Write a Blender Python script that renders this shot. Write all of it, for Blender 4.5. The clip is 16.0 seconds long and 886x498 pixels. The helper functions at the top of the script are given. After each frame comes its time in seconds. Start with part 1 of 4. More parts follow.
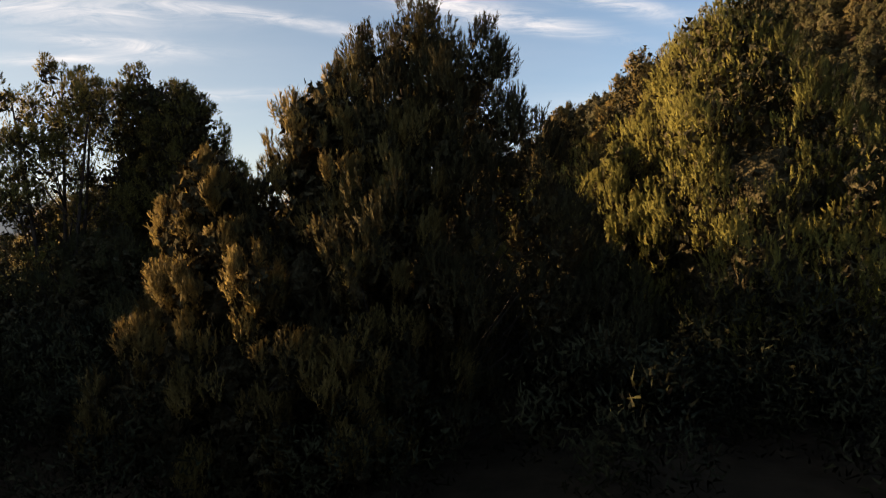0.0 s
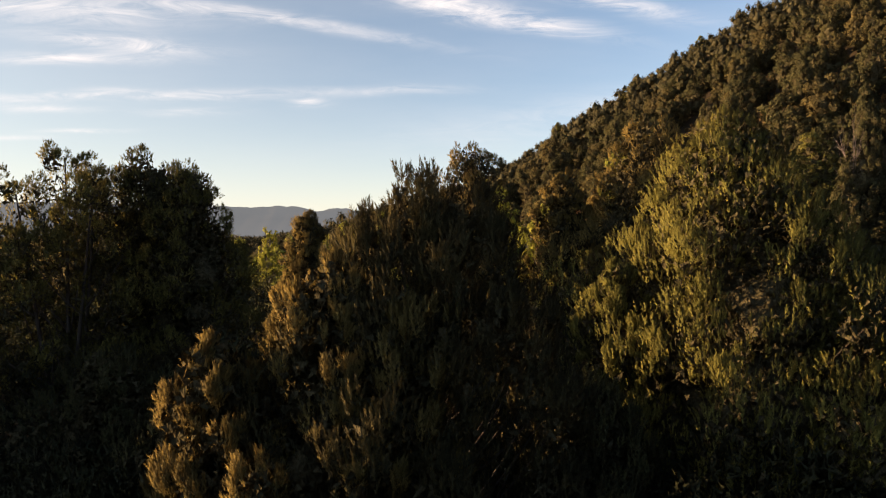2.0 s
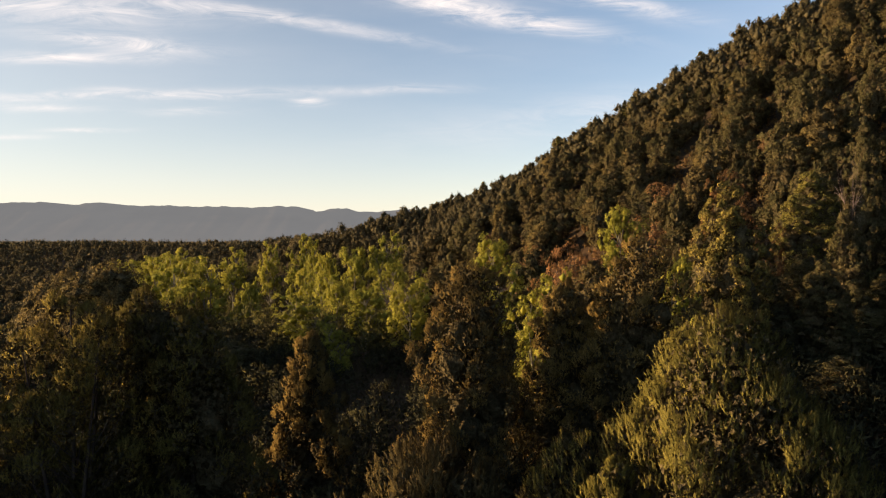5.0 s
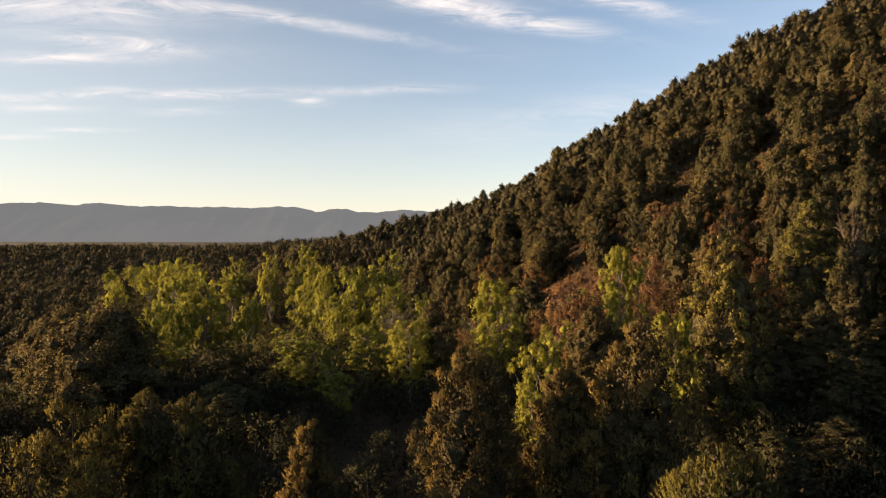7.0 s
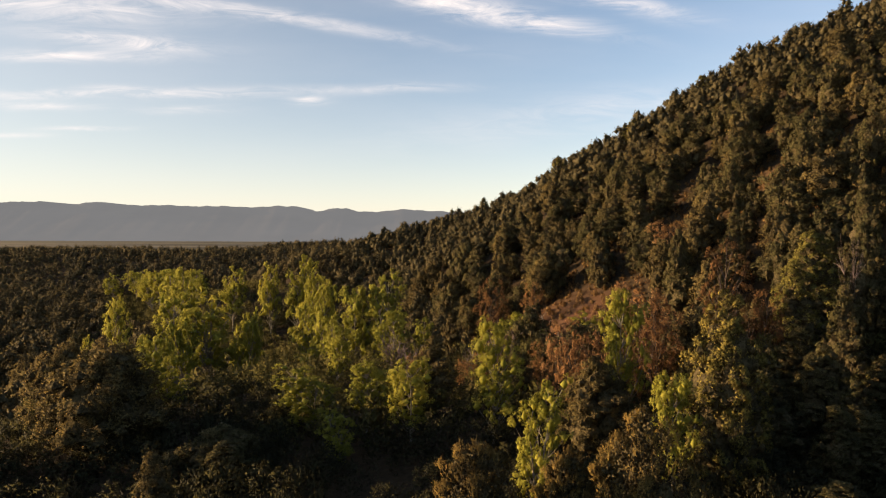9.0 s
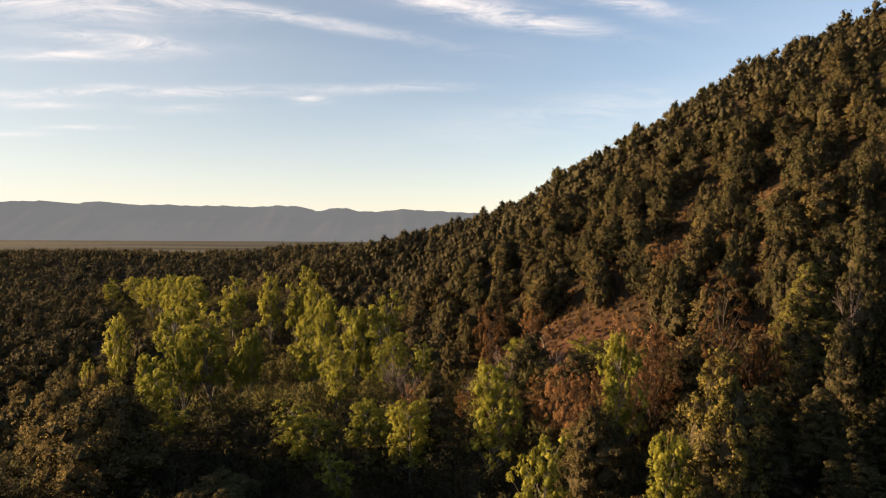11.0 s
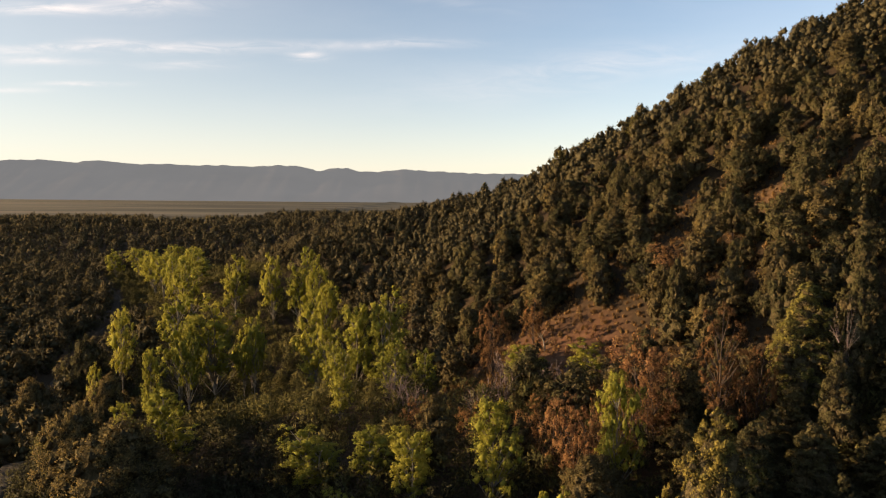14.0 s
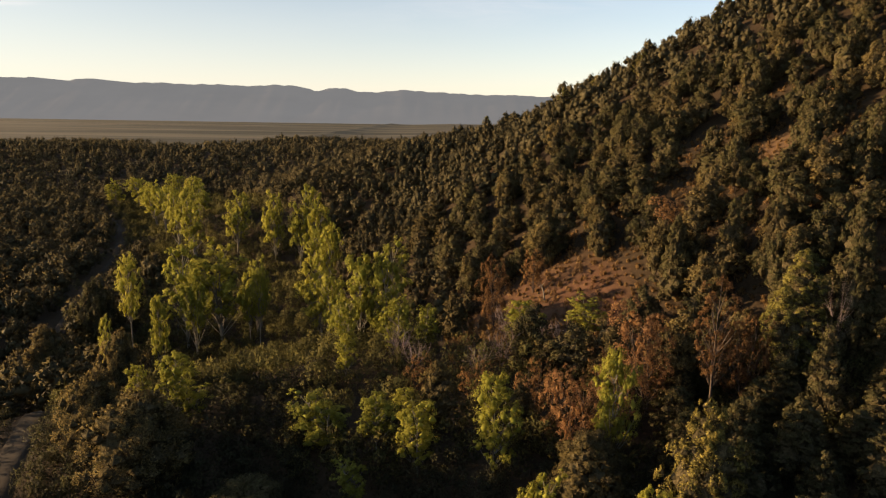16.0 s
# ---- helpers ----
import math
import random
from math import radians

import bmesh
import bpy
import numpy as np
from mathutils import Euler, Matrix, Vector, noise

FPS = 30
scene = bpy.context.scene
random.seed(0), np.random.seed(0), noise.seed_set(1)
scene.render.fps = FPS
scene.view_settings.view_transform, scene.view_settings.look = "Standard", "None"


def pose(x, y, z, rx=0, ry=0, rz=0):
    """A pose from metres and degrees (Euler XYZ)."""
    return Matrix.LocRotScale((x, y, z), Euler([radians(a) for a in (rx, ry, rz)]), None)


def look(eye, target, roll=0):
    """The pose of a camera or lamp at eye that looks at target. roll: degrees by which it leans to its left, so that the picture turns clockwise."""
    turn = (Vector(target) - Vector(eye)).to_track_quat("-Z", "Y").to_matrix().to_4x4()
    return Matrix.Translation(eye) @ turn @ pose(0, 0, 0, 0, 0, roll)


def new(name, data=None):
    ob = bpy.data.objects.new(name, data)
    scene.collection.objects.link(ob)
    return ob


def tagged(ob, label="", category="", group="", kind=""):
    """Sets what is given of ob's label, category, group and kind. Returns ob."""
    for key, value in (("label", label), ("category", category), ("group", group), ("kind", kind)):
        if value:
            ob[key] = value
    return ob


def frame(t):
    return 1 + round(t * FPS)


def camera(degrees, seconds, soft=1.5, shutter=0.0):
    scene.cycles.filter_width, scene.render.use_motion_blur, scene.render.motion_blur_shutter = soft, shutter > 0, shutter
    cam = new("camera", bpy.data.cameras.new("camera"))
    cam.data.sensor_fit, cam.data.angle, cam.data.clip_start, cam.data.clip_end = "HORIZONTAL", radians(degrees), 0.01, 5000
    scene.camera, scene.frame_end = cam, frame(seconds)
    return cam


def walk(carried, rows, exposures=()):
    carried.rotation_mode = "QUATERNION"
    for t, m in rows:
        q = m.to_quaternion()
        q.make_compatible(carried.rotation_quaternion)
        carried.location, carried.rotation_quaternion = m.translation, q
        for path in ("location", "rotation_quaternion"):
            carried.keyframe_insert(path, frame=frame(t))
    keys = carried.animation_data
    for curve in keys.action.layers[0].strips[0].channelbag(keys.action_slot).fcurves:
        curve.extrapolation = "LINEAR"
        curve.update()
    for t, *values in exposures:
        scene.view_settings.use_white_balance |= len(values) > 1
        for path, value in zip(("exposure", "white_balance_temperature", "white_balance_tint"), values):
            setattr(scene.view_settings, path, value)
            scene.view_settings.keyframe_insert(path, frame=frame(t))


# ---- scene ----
cam = camera(67.2, 16.0, soft=1.12, shutter=0.4)
PATH = [
    (0, (-1.003, 2.028, 4.556), (-0.985, 4.028, 4.526), -0.0),
    (0.5, (-1.008, 2.002, 5.099), (-0.99, 4.002, 5.068), 0.1),
    (1, (-0.994, 1.951, 5.641), (-0.977, 3.95, 5.61), 0.1),
    (1.5, (-0.981, 1.932, 6.206), (-0.965, 3.932, 6.176), 0.1),
    (2, (-0.983, 1.915, 6.809), (-0.967, 3.914, 6.778), 0.1),
    (2.5, (-0.99, 1.881, 7.431), (-0.974, 3.881, 7.399), 0.1),
    (3, (-0.991, 1.851, 8.051), (-0.975, 3.851, 8.019), 0.1),
    (3.5, (-0.992, 1.842, 8.692), (-0.976, 3.842, 8.66), 0.1),
    (4, (-0.995, 1.811, 9.362), (-0.98, 3.811, 9.33), 0.1),
    (6.5, (-1.067, 1.77, 12.811), (-1.051, 3.77, 12.777), 0.1),
    (7, (-1.082, 1.799, 13.582), (-1.065, 3.799, 13.549), 0.1),
    (7.5, (-1.099, 1.833, 14.34), (-1.083, 3.833, 14.305), 0.2),
    (8, (-1.13, 1.834, 15.075), (-1.113, 3.834, 15.039), 0.1),
    (8.5, (-1.11, 1.818, 15.888), (-1.094, 3.817, 15.851), 0.2),
    (9, (-1.129, 1.798, 16.666), (-1.113, 3.798, 16.63), 0.2),
    (11.5, (-1.083, 1.638, 20.699), (-1.067, 3.637, 20.661), 0.3),
    (12, (-1.084, 1.653, 21.617), (-1.068, 3.652, 21.579), 0.3),
    (12.5, (-1.09, 1.668, 22.69), (-1.075, 3.667, 22.651), 0.3),
    (13, (-1.126, 1.643, 23.784), (-1.111, 3.642, 23.728), 0.4),
    (13.5, (-1.263, 1.6, 24.715), (-1.247, 3.597, 24.612), 0.5),
    (14, (-1.26, 1.57, 25.727), (-1.245, 3.564, 25.568), 0.5),
    (14.5, (-1.366, 1.574, 26.772), (-1.349, 3.562, 26.555), 0.6),
    (15, (-1.483, 1.522, 27.89), (-1.466, 3.503, 27.615), 0.7),
    (15.5, (-1.573, 1.512, 29.0), (-1.556, 3.484, 28.667), 0.8),
    (16, (-1.723, 1.478, 30.077), (-1.704, 3.44, 29.688), 0.9),
]
EXPOSURES = [(0.0, 1.3, 6500, 15), (1.0, 1.38, 6520, 15), (1.8, 1.38, 6550, 16), (2.6, 1.35, 6720, 17), (16.0, 1.35, 6720, 17)]
walk(cam, [(t, look(e, g, r)) for t, e, g, r in PATH], EXPOSURES)

# ---- light ----
SUN_AZ, SUN_EL = 79.0, 8.0        # degrees to the left of +Y, degrees above the horizon
SUN_DIR = Vector((-math.sin(radians(SUN_AZ)) * math.cos(radians(SUN_EL)),
                  math.cos(radians(SUN_AZ)) * math.cos(radians(SUN_EL)),
                  math.sin(radians(SUN_EL))))

sun_data = bpy.data.lights.new("sun", "SUN")
sun_data.energy, sun_data.angle, sun_data.color = 5.0, radians(0.6), (1.0, 0.71, 0.39)
sun = new("sun", sun_data)
sun.matrix_basis = look(SUN_DIR * 300, (0, 0, 0))


class Nodes:
    """Small helper to write node trees as expressions."""

    def __init__(self, tree):
        self.tree = tree
        tree.nodes.clear()

    def add(self, kind, **settings):
        n = self.tree.nodes.new(kind)
        for k, v in settings.items():
            setattr(n, k, v)
        return n

    def put(self, value, socket):
        if isinstance(value, bpy.types.NodeSocket):
            self.tree.links.new(value, socket)
        else:
            socket.default_value = value

    def math(self, op, a, b=0.0, clamp=False):
        n = self.add("ShaderNodeMath", operation=op, use_clamp=clamp)
        self.put(a, n.inputs[0])
        self.put(b, n.inputs[1])
        return n.outputs[0]

    def mix(self, fac, a, b):
        n = self.add("ShaderNodeMix", data_type="RGBA")
        self.put(fac, n.inputs[0])
        self.put(a, n.inputs[6])
        self.put(b, n.inputs[7])
        return n.outputs[2]

    def noise(self, vector, scale, detail=3.0, rough=0.55, distortion=0.0):
        n = self.add("ShaderNodeTexNoise")
        self.put(vector, n.inputs["Vector"])
        n.inputs["Scale"].default_value = scale
        n.inputs["Detail"].default_value = detail
        n.inputs["Roughness"].default_value = rough
        n.inputs["Distortion"].default_value = distortion
        return n.outputs[0]

    def ramp(self, fac, lo, hi):
        n = self.add("ShaderNodeMapRange")
        self.put(fac, n.inputs[0])
        n.inputs[1].default_value, n.inputs[2].default_value = lo, hi
        return n.outputs[0]

    def scaled(self, vector, sx, sy, sz):
        n = self.add("ShaderNodeVectorMath", operation="MULTIPLY")
        self.put(vector, n.inputs[0])
        n.inputs[1].default_value = (sx, sy, sz)
        return n.outputs[0]


def make_world():
    w = bpy.data.worlds.new("evening_sky")
    scene.world = w
    w.use_nodes = True
    k = Nodes(w.node_tree)
    sky = k.add("ShaderNodeTexSky", sky_type="NISHITA", sun_disc=False,
                sun_elevation=radians(SUN_EL), sun_rotation=radians(SUN_AZ),
                altitude=1500.0, air_density=1.0, dust_density=0.7, ozone_density=0.8)
    way = k.add("ShaderNodeTexCoord").outputs["Generated"]
    sep = k.add("ShaderNodeSeparateXYZ")
    k.put(way, sep.inputs[0])
    front = k.math("MAXIMUM", sep.outputs[1], 0.05)
    u = k.math("DIVIDE", sep.outputs[0], front)
    v = k.math("DIVIDE", sep.outputs[2], front)
    comb = k.add("ShaderNodeCombineXYZ")
    k.put(u, comb.inputs[0])
    k.put(v, comb.inputs[1])
    plane = comb.outputs[0]
    warp = k.math("MULTIPLY", k.math("SUBTRACT", k.noise(plane, 5.0, 4.0), 0.5), 0.026)
    wisps = k.ramp(k.noise(k.scaled(plane, 2.4, 13.0, 1.0), 3.4, 9.0, 0.66, 1.2), 0.36, 0.70)
    total = None
    # cirrus streaks: centre across and up, half length, half thickness, slope in degrees, strength
    for cu, cv, hl, ht, slope, amount in (
            (-0.56, 0.342, 0.20, 0.024, -2, 0.85), (-0.475, 0.290, 0.11, 0.012, -5, 1.25), (-0.09, 0.376, 0.15, 0.014, -4, 1.0), (-0.62, 0.372, 0.14, 0.012, 0, 0.6),
            (-0.25, 0.328, 0.21, 0.009, -9, 0.95), (0.04, 0.345, 0.17, 0.014, -10, 1.05),
            (0.12, 0.318, 0.13, 0.010, -8, 0.7), (0.27, 0.350, 0.11, 0.013, -9, 0.9),
            (-0.55, 0.268, 0.12, 0.009, -1, 1.0), (-0.45, 0.212, 0.26, 0.008, 1, 1.0),
            (-0.194, 0.2025, 0.028, 0.006, -2, 0.8), (-0.05, 0.222, 0.09, 0.006, 1, 0.5),
            (-0.53, 0.158, 0.06, 0.0035, 0, 0.7), (-0.64, 0.149, 0.05, 0.004, -1, 0.8),
            (-0.376, 0.188, 0.06, 0.006, 2, 0.6), (0.15, 0.175, 0.22, 0.030, 8, 0.22),
            (-0.60, 0.192, 0.08, 0.006, -2, 0.6), (0.3, 0.2, 0.15, 0.02, 4, 0.2)):
        c, s_ = math.cos(radians(slope)), math.sin(radians(slope))
        du, dv = k.math("SUBTRACT", u, cu), k.math("ADD", k.math("SUBTRACT", v, cv), warp)
        a = k.math("ADD", k.math("MULTIPLY", du, c / hl), k.math("MULTIPLY", dv, s_ / hl))
        b = k.math("ADD", k.math("MULTIPLY", du, -s_ / ht), k.math("MULTIPLY", dv, c / ht))
        r2 = k.math("ADD", k.math("MULTIPLY", a, a), k.math("MULTIPLY", b, b))
        m = k.math("MULTIPLY", k.math("POWER", 2.718, k.math("MULTIPLY", r2, -1.1)), amount)
        total = m if total is None else k.math("ADD", total, m)
    veil = k.math("MULTIPLY", k.ramp(k.noise(k.scaled(plane, 1.0, 4.0, 1.0), 2.5, 5.0), 0.4, 0.8), 0.09)
    cover = k.math("ADD", k.math("MULTIPLY", total, k.math("ADD", k.math("MULTIPLY", wisps, 0.90), 0.10)), veil, clamp=True)
    cover = k.math("MULTIPLY", cover, k.ramp(sep.outputs[1], 0.2, 0.5), clamp=True)
    cover = k.math("MULTIPLY", cover, k.ramp(v, 0.02, 0.12), clamp=True)
    haze = k.math("ADD", k.math("MULTIPLY", k.math("POWER", 2.718, k.math("MULTIPLY", k.math("ABSOLUTE", sep.outputs[2]), -9.0)), 0.75), 0.0)
    # the air glows towards the low sun
    aim = k.add("ShaderNodeVectorMath", operation="DOT_PRODUCT")
    k.put(way, aim.inputs[0])
    aim.inputs[1].default_value = SUN_DIR
    glow = k.math("MULTIPLY", k.math("POWER", k.math("MAXIMUM", aim.outputs["Value"], 0.0), 1.6), 0.42)
    deep = k.add("ShaderNodeVectorMath", operation="MULTIPLY")
    k.put(sky.outputs[0], deep.inputs[0])
    deep.inputs[1].default_value = (0.93, 1.02, 1.10)
    clear_sky = k.mix(haze, deep.outputs[0], (5.1, 4.6, 4.1, 1))
    clear_sky = k.mix(glow, clear_sky, (5.0, 4.9, 4.2, 1))
    colour = k.mix(cover, clear_sky, (5.2, 5.0, 4.75, 1))
    bg = k.add("ShaderNodeBackground")
    k.put(colour, bg.inputs[0])
    bg.inputs[1].default_value = 0.082
    k.put(bg.outputs[0], k.add("ShaderNodeOutputWorld").inputs[0])


make_world()


# ---- materials ----
def material(name):
    m = bpy.data.materials.new(name)
    m.use_nodes = True
    return m, Nodes(m.node_tree)


def foliage(name, dark, mid, light, through_leaf=0.25, per_thing=True, rough=0.8):
    """Leaves or needles: colour varies by plant, by patch and by single leaf; some light passes through.
    The pieces are shaded by the way their clump faces, kept in the mesh's "puff" vectors."""
    m, k = material(name)
    pos = k.add("ShaderNodeNewGeometry")
    patch = k.noise(pos.outputs["Position"], 0.16 if not per_thing else 0.9, 2.0)
    leaf = pos.outputs["Random Per Island"]
    one = k.add("ShaderNodeObjectInfo").outputs["Random"] if per_thing else k.noise(pos.outputs["Position"], 0.05, 1.0)
    a = k.mix(k.ramp(patch, 0.3, 0.7), dark, mid)
    tone = k.math("ADD", k.math("MULTIPLY", leaf, 0.5), k.math("MULTIPLY", one, 0.45))
    b = k.mix(k.ramp(tone, 0.35, 0.95), a, light)
    way = k.add("ShaderNodeVectorTransform", vector_type="NORMAL", convert_from="OBJECT", convert_to="WORLD")
    k.put(k.add("ShaderNodeAttribute", attribute_name="puff").outputs["Vector"], way.inputs[0])
    norm = k.add("ShaderNodeVectorMath", operation="NORMALIZE")
    k.put(way.outputs[0], norm.inputs[0])
    p = k.add("ShaderNodeBsdfPrincipled")
    k.put(b, p.inputs["Base Color"])
    k.put(norm.outputs[0], p.inputs["Normal"])
    p.inputs["Roughness"].default_value = rough
    p.inputs["Specular IOR Level"].default_value = 0.08
    t = k.add("ShaderNodeBsdfTranslucent")
    k.put(b, t.inputs[0])
    s_ = k.add("ShaderNodeMixShader")
    s_.inputs[0].default_value = through_leaf
    k.put(p.outputs[0], s_.inputs[1])
    k.put(t.outputs[0], s_.inputs[2])
    k.put(s_.outputs[0], k.add("ShaderNodeOutputMaterial").inputs[0])
    return m


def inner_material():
    """Dead needles, litter and twigs inside the crowns, with inner shade put into their colour."""
    m, k = material("inner_twigs_needles_and_shade")
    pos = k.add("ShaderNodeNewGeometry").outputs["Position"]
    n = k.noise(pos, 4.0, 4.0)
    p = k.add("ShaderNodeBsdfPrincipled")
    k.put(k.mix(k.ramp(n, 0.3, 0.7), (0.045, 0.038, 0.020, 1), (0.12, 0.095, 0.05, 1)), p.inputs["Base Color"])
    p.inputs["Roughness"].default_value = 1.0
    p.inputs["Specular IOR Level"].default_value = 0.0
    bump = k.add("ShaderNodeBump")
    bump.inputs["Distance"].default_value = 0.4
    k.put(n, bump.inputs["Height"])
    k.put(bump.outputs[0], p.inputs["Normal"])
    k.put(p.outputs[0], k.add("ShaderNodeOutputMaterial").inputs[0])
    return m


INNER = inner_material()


def bark(name, a, b, scale):
    m, k = material(name)
    co = k.add("ShaderNodeTexCoord").outputs["Object"]
    n = k.noise(k.scaled(co, 1, 1, 0.25), scale, 6.0)
    fine = k.noise(co, scale * 6, 3.0)
    p = k.add("ShaderNodeBsdfPrincipled")
    k.put(k.mix(k.ramp(k.math("ADD", n, k.math("MULTIPLY", fine, 0.3)), 0.4, 0.9), a, b), p.inputs["Base Color"])
    p.inputs["Roughness"].default_value = 0.9
    p.inputs["Specular IOR Level"].default_value = 0.1
    bump = k.add("ShaderNodeBump")
    bump.inputs["Distance"].default_value = 0.03
    k.put(n, bump.inputs["Height"])
    k.put(bump.outputs[0], p.inputs["Normal"])
    k.put(p.outputs[0], k.add("ShaderNodeOutputMaterial").inputs[0])
    return m


def ground_material():
    m, k = material("dry_soil_and_litter")
    pos = k.add("ShaderNodeNewGeometry").outputs["Position"]
    broad = k.noise(pos, 0.02, 4.0)
    mid = k.noise(pos, 0.35, 5.0)
    fine = k.noise(pos, 2.2, 6.0, 0.65)
    soil = k.mix(k.ramp(mid, 0.35, 0.65), (0.078, 0.037, 0.021, 1), (0.135, 0.066, 0.037, 1))
    grass = k.mix(k.ramp(fine, 0.3, 0.7), (0.05, 0.036, 0.018, 1), (0.12, 0.085, 0.042, 1))
    near = k.mix(k.ramp(k.math("ADD", broad, k.math("MULTIPLY", fine, 0.4)), 0.55, 0.85), soil, grass)
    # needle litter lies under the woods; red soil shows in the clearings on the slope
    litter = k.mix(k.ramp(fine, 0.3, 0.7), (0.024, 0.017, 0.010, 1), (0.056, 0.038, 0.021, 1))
    open_soil = None
    for cx, cy, rx, ry in ((12.5, 93, 14, 18), (48, 104, 7, 4.5), (50, 92, 5, 4), (37, 118, 4, 4)):
        loc = k.add("ShaderNodeMapping")
        k.put(pos, loc.inputs[0])
        loc.inputs["Location"].default_value = (-cx / rx, -cy / ry, 0)
        loc.inputs["Scale"].default_value = (1 / rx, 1 / ry, 0)
        ln = k.add("ShaderNodeVectorMath")
        ln.operation = "LENGTH"
        k.put(loc.outputs[0], ln.inputs[0])
        d = k.math("ADD", ln.outputs["Value"], k.math("MULTIPLY", mid, 0.5))
        spot = k.ramp(d, 1.35, 1.05)
        open_soil = spot if open_soil is None else k.math("MAXIMUM", open_soil, spot)
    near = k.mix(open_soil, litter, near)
    # the open plain past the forest: scrub in long dark and tan belts
    belts = k.noise(k.scaled(pos, 0.0011, 0.006, 0.0), 1.0, 6.0, 0.6)
    plain = k.mix(k.ramp(belts, 0.40, 0.62), (0.068, 0.062, 0.040, 1), (0.16, 0.132, 0.084, 1))
    sep = k.add("ShaderNodeSeparateXYZ")
    k.put(pos, sep.inputs[0])
    p = k.add("ShaderNodeBsdfPrincipled")
    k.put(k.mix(k.ramp(sep.outputs[1], 600, 760), near, plain), p.inputs["Base Color"])
    p.inputs["Roughness"].default_value = 0.95
    p.inputs["Specular IOR Level"].default_value = 0.08
    bump = k.add("ShaderNodeBump")
    bump.inputs["Distance"].default_value = 0.12
    k.put(k.math("ADD", mid, k.math("MULTIPLY", fine, 0.5)), bump.inputs["Height"])
    k.put(bump.outputs[0], p.inputs["Normal"])
    k.put(p.outputs[0], k.add("ShaderNodeOutputMaterial").inputs[0])
    return m


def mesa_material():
    """Far escarpment, seen through kilometres of air: dull rock and scrub, its blue airlight put in as a glow."""
    m, k = material("far_escarpment_with_haze_glow")
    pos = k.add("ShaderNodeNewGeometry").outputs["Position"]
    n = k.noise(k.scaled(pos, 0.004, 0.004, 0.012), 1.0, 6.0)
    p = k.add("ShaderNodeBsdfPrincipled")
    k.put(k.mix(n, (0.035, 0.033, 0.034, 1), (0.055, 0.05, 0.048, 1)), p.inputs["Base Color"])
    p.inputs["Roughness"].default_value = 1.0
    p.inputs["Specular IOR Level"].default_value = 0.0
    # haze is painted on: the surface itself gives off a faint grey glow
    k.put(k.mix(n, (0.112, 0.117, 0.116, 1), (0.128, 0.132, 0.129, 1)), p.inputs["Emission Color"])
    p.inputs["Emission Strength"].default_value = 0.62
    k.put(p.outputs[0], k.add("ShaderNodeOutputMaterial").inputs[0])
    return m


PINE = foliage("pine_needles", (0.076, 0.074, 0.021, 1), (0.19, 0.168, 0.041, 1), (0.35, 0.295, 0.068, 1), 0.10)
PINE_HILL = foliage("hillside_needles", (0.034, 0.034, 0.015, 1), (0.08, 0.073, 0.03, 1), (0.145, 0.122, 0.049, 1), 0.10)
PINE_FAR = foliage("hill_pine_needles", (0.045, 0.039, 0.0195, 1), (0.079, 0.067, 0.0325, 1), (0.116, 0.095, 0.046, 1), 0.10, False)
PINE_BROWN = foliage("browning_needles", (0.12, 0.085, 0.030, 1), (0.28, 0.195, 0.06, 1), (0.50, 0.345, 0.10, 1), 0.10)
PINE_DULL = foliage("dull_brown_needles", (0.06, 0.049, 0.022, 1), (0.115, 0.09, 0.035, 1), (0.21, 0.158, 0.057, 1), 0.10)
PINE_OLIVE = foliage("olive_pine_needles", (0.07, 0.062, 0.02, 1), (0.17, 0.142, 0.036, 1), (0.32, 0.25, 0.058, 1), 0.10)
# needles of the shaded near pines, with the shade put into the colour
PINE_SHADE = foliage("shade_dark_green_needles", (0.05, 0.05, 0.022, 1), (0.104, 0.095, 0.037, 1), (0.19, 0.16, 0.06, 1), 0.10)
COTTON = foliage("cottonwood_leaves", (0.175, 0.185, 0.034, 1), (0.285, 0.28, 0.047, 1), (0.435, 0.39, 0.066, 1), 0.42)
OAK = foliage("autumn_oak_leaves", (0.2, 0.105, 0.048, 1), (0.3, 0.162, 0.072, 1), (0.39, 0.232, 0.098, 1), 0.38)
OAK_BROWN = foliage("brown_oak_leaves", (0.11, 0.06, 0.028, 1), (0.19, 0.105, 0.045, 1), (0.28, 0.155, 0.06, 1), 0.35)
SCRUB = foliage("dark_scrub_leaves", (0.046, 0.048, 0.017, 1), (0.088, 0.083, 0.029, 1), (0.15, 0.128, 0.045, 1), 0.25, False)
# undergrowth below the pines: the shade it stands in is put into the leaf colour
THICKET = foliage("thicket_leaves_darkened_for_shade", (0.023, 0.025, 0.0125, 1), (0.047, 0.046, 0.022, 1), (0.078, 0.071, 0.031, 1), 0.12, False)
SAGE = foliage("dry_grass_and_sage", (0.12, 0.068, 0.028, 1), (0.22, 0.13, 0.052, 1), (0.35, 0.225, 0.088, 1), 0.35, False)
BARK = bark("pine_bark", (0.035, 0.026, 0.020, 1), (0.12, 0.09, 0.07, 1), 9.0)
BARK_PALE = bark("cottonwood_bark", (0.10, 0.085, 0.065, 1), (0.30, 0.27, 0.21, 1), 6.0)
TWIG = bark("bare_grey_twigs", (0.10, 0.075, 0.07, 1), (0.22, 0.17, 0.155, 1), 12.0)
DUST = bark("track_dust", (0.022, 0.017, 0.011, 1), (0.042, 0.031, 0.020, 1), 0.8)
SOIL = ground_material()
MESA = mesa_material()


# ---- the land ----
def unit(a):
    return a / np.maximum(np.linalg.norm(a, axis=-1, keepdims=True), 1e-9)


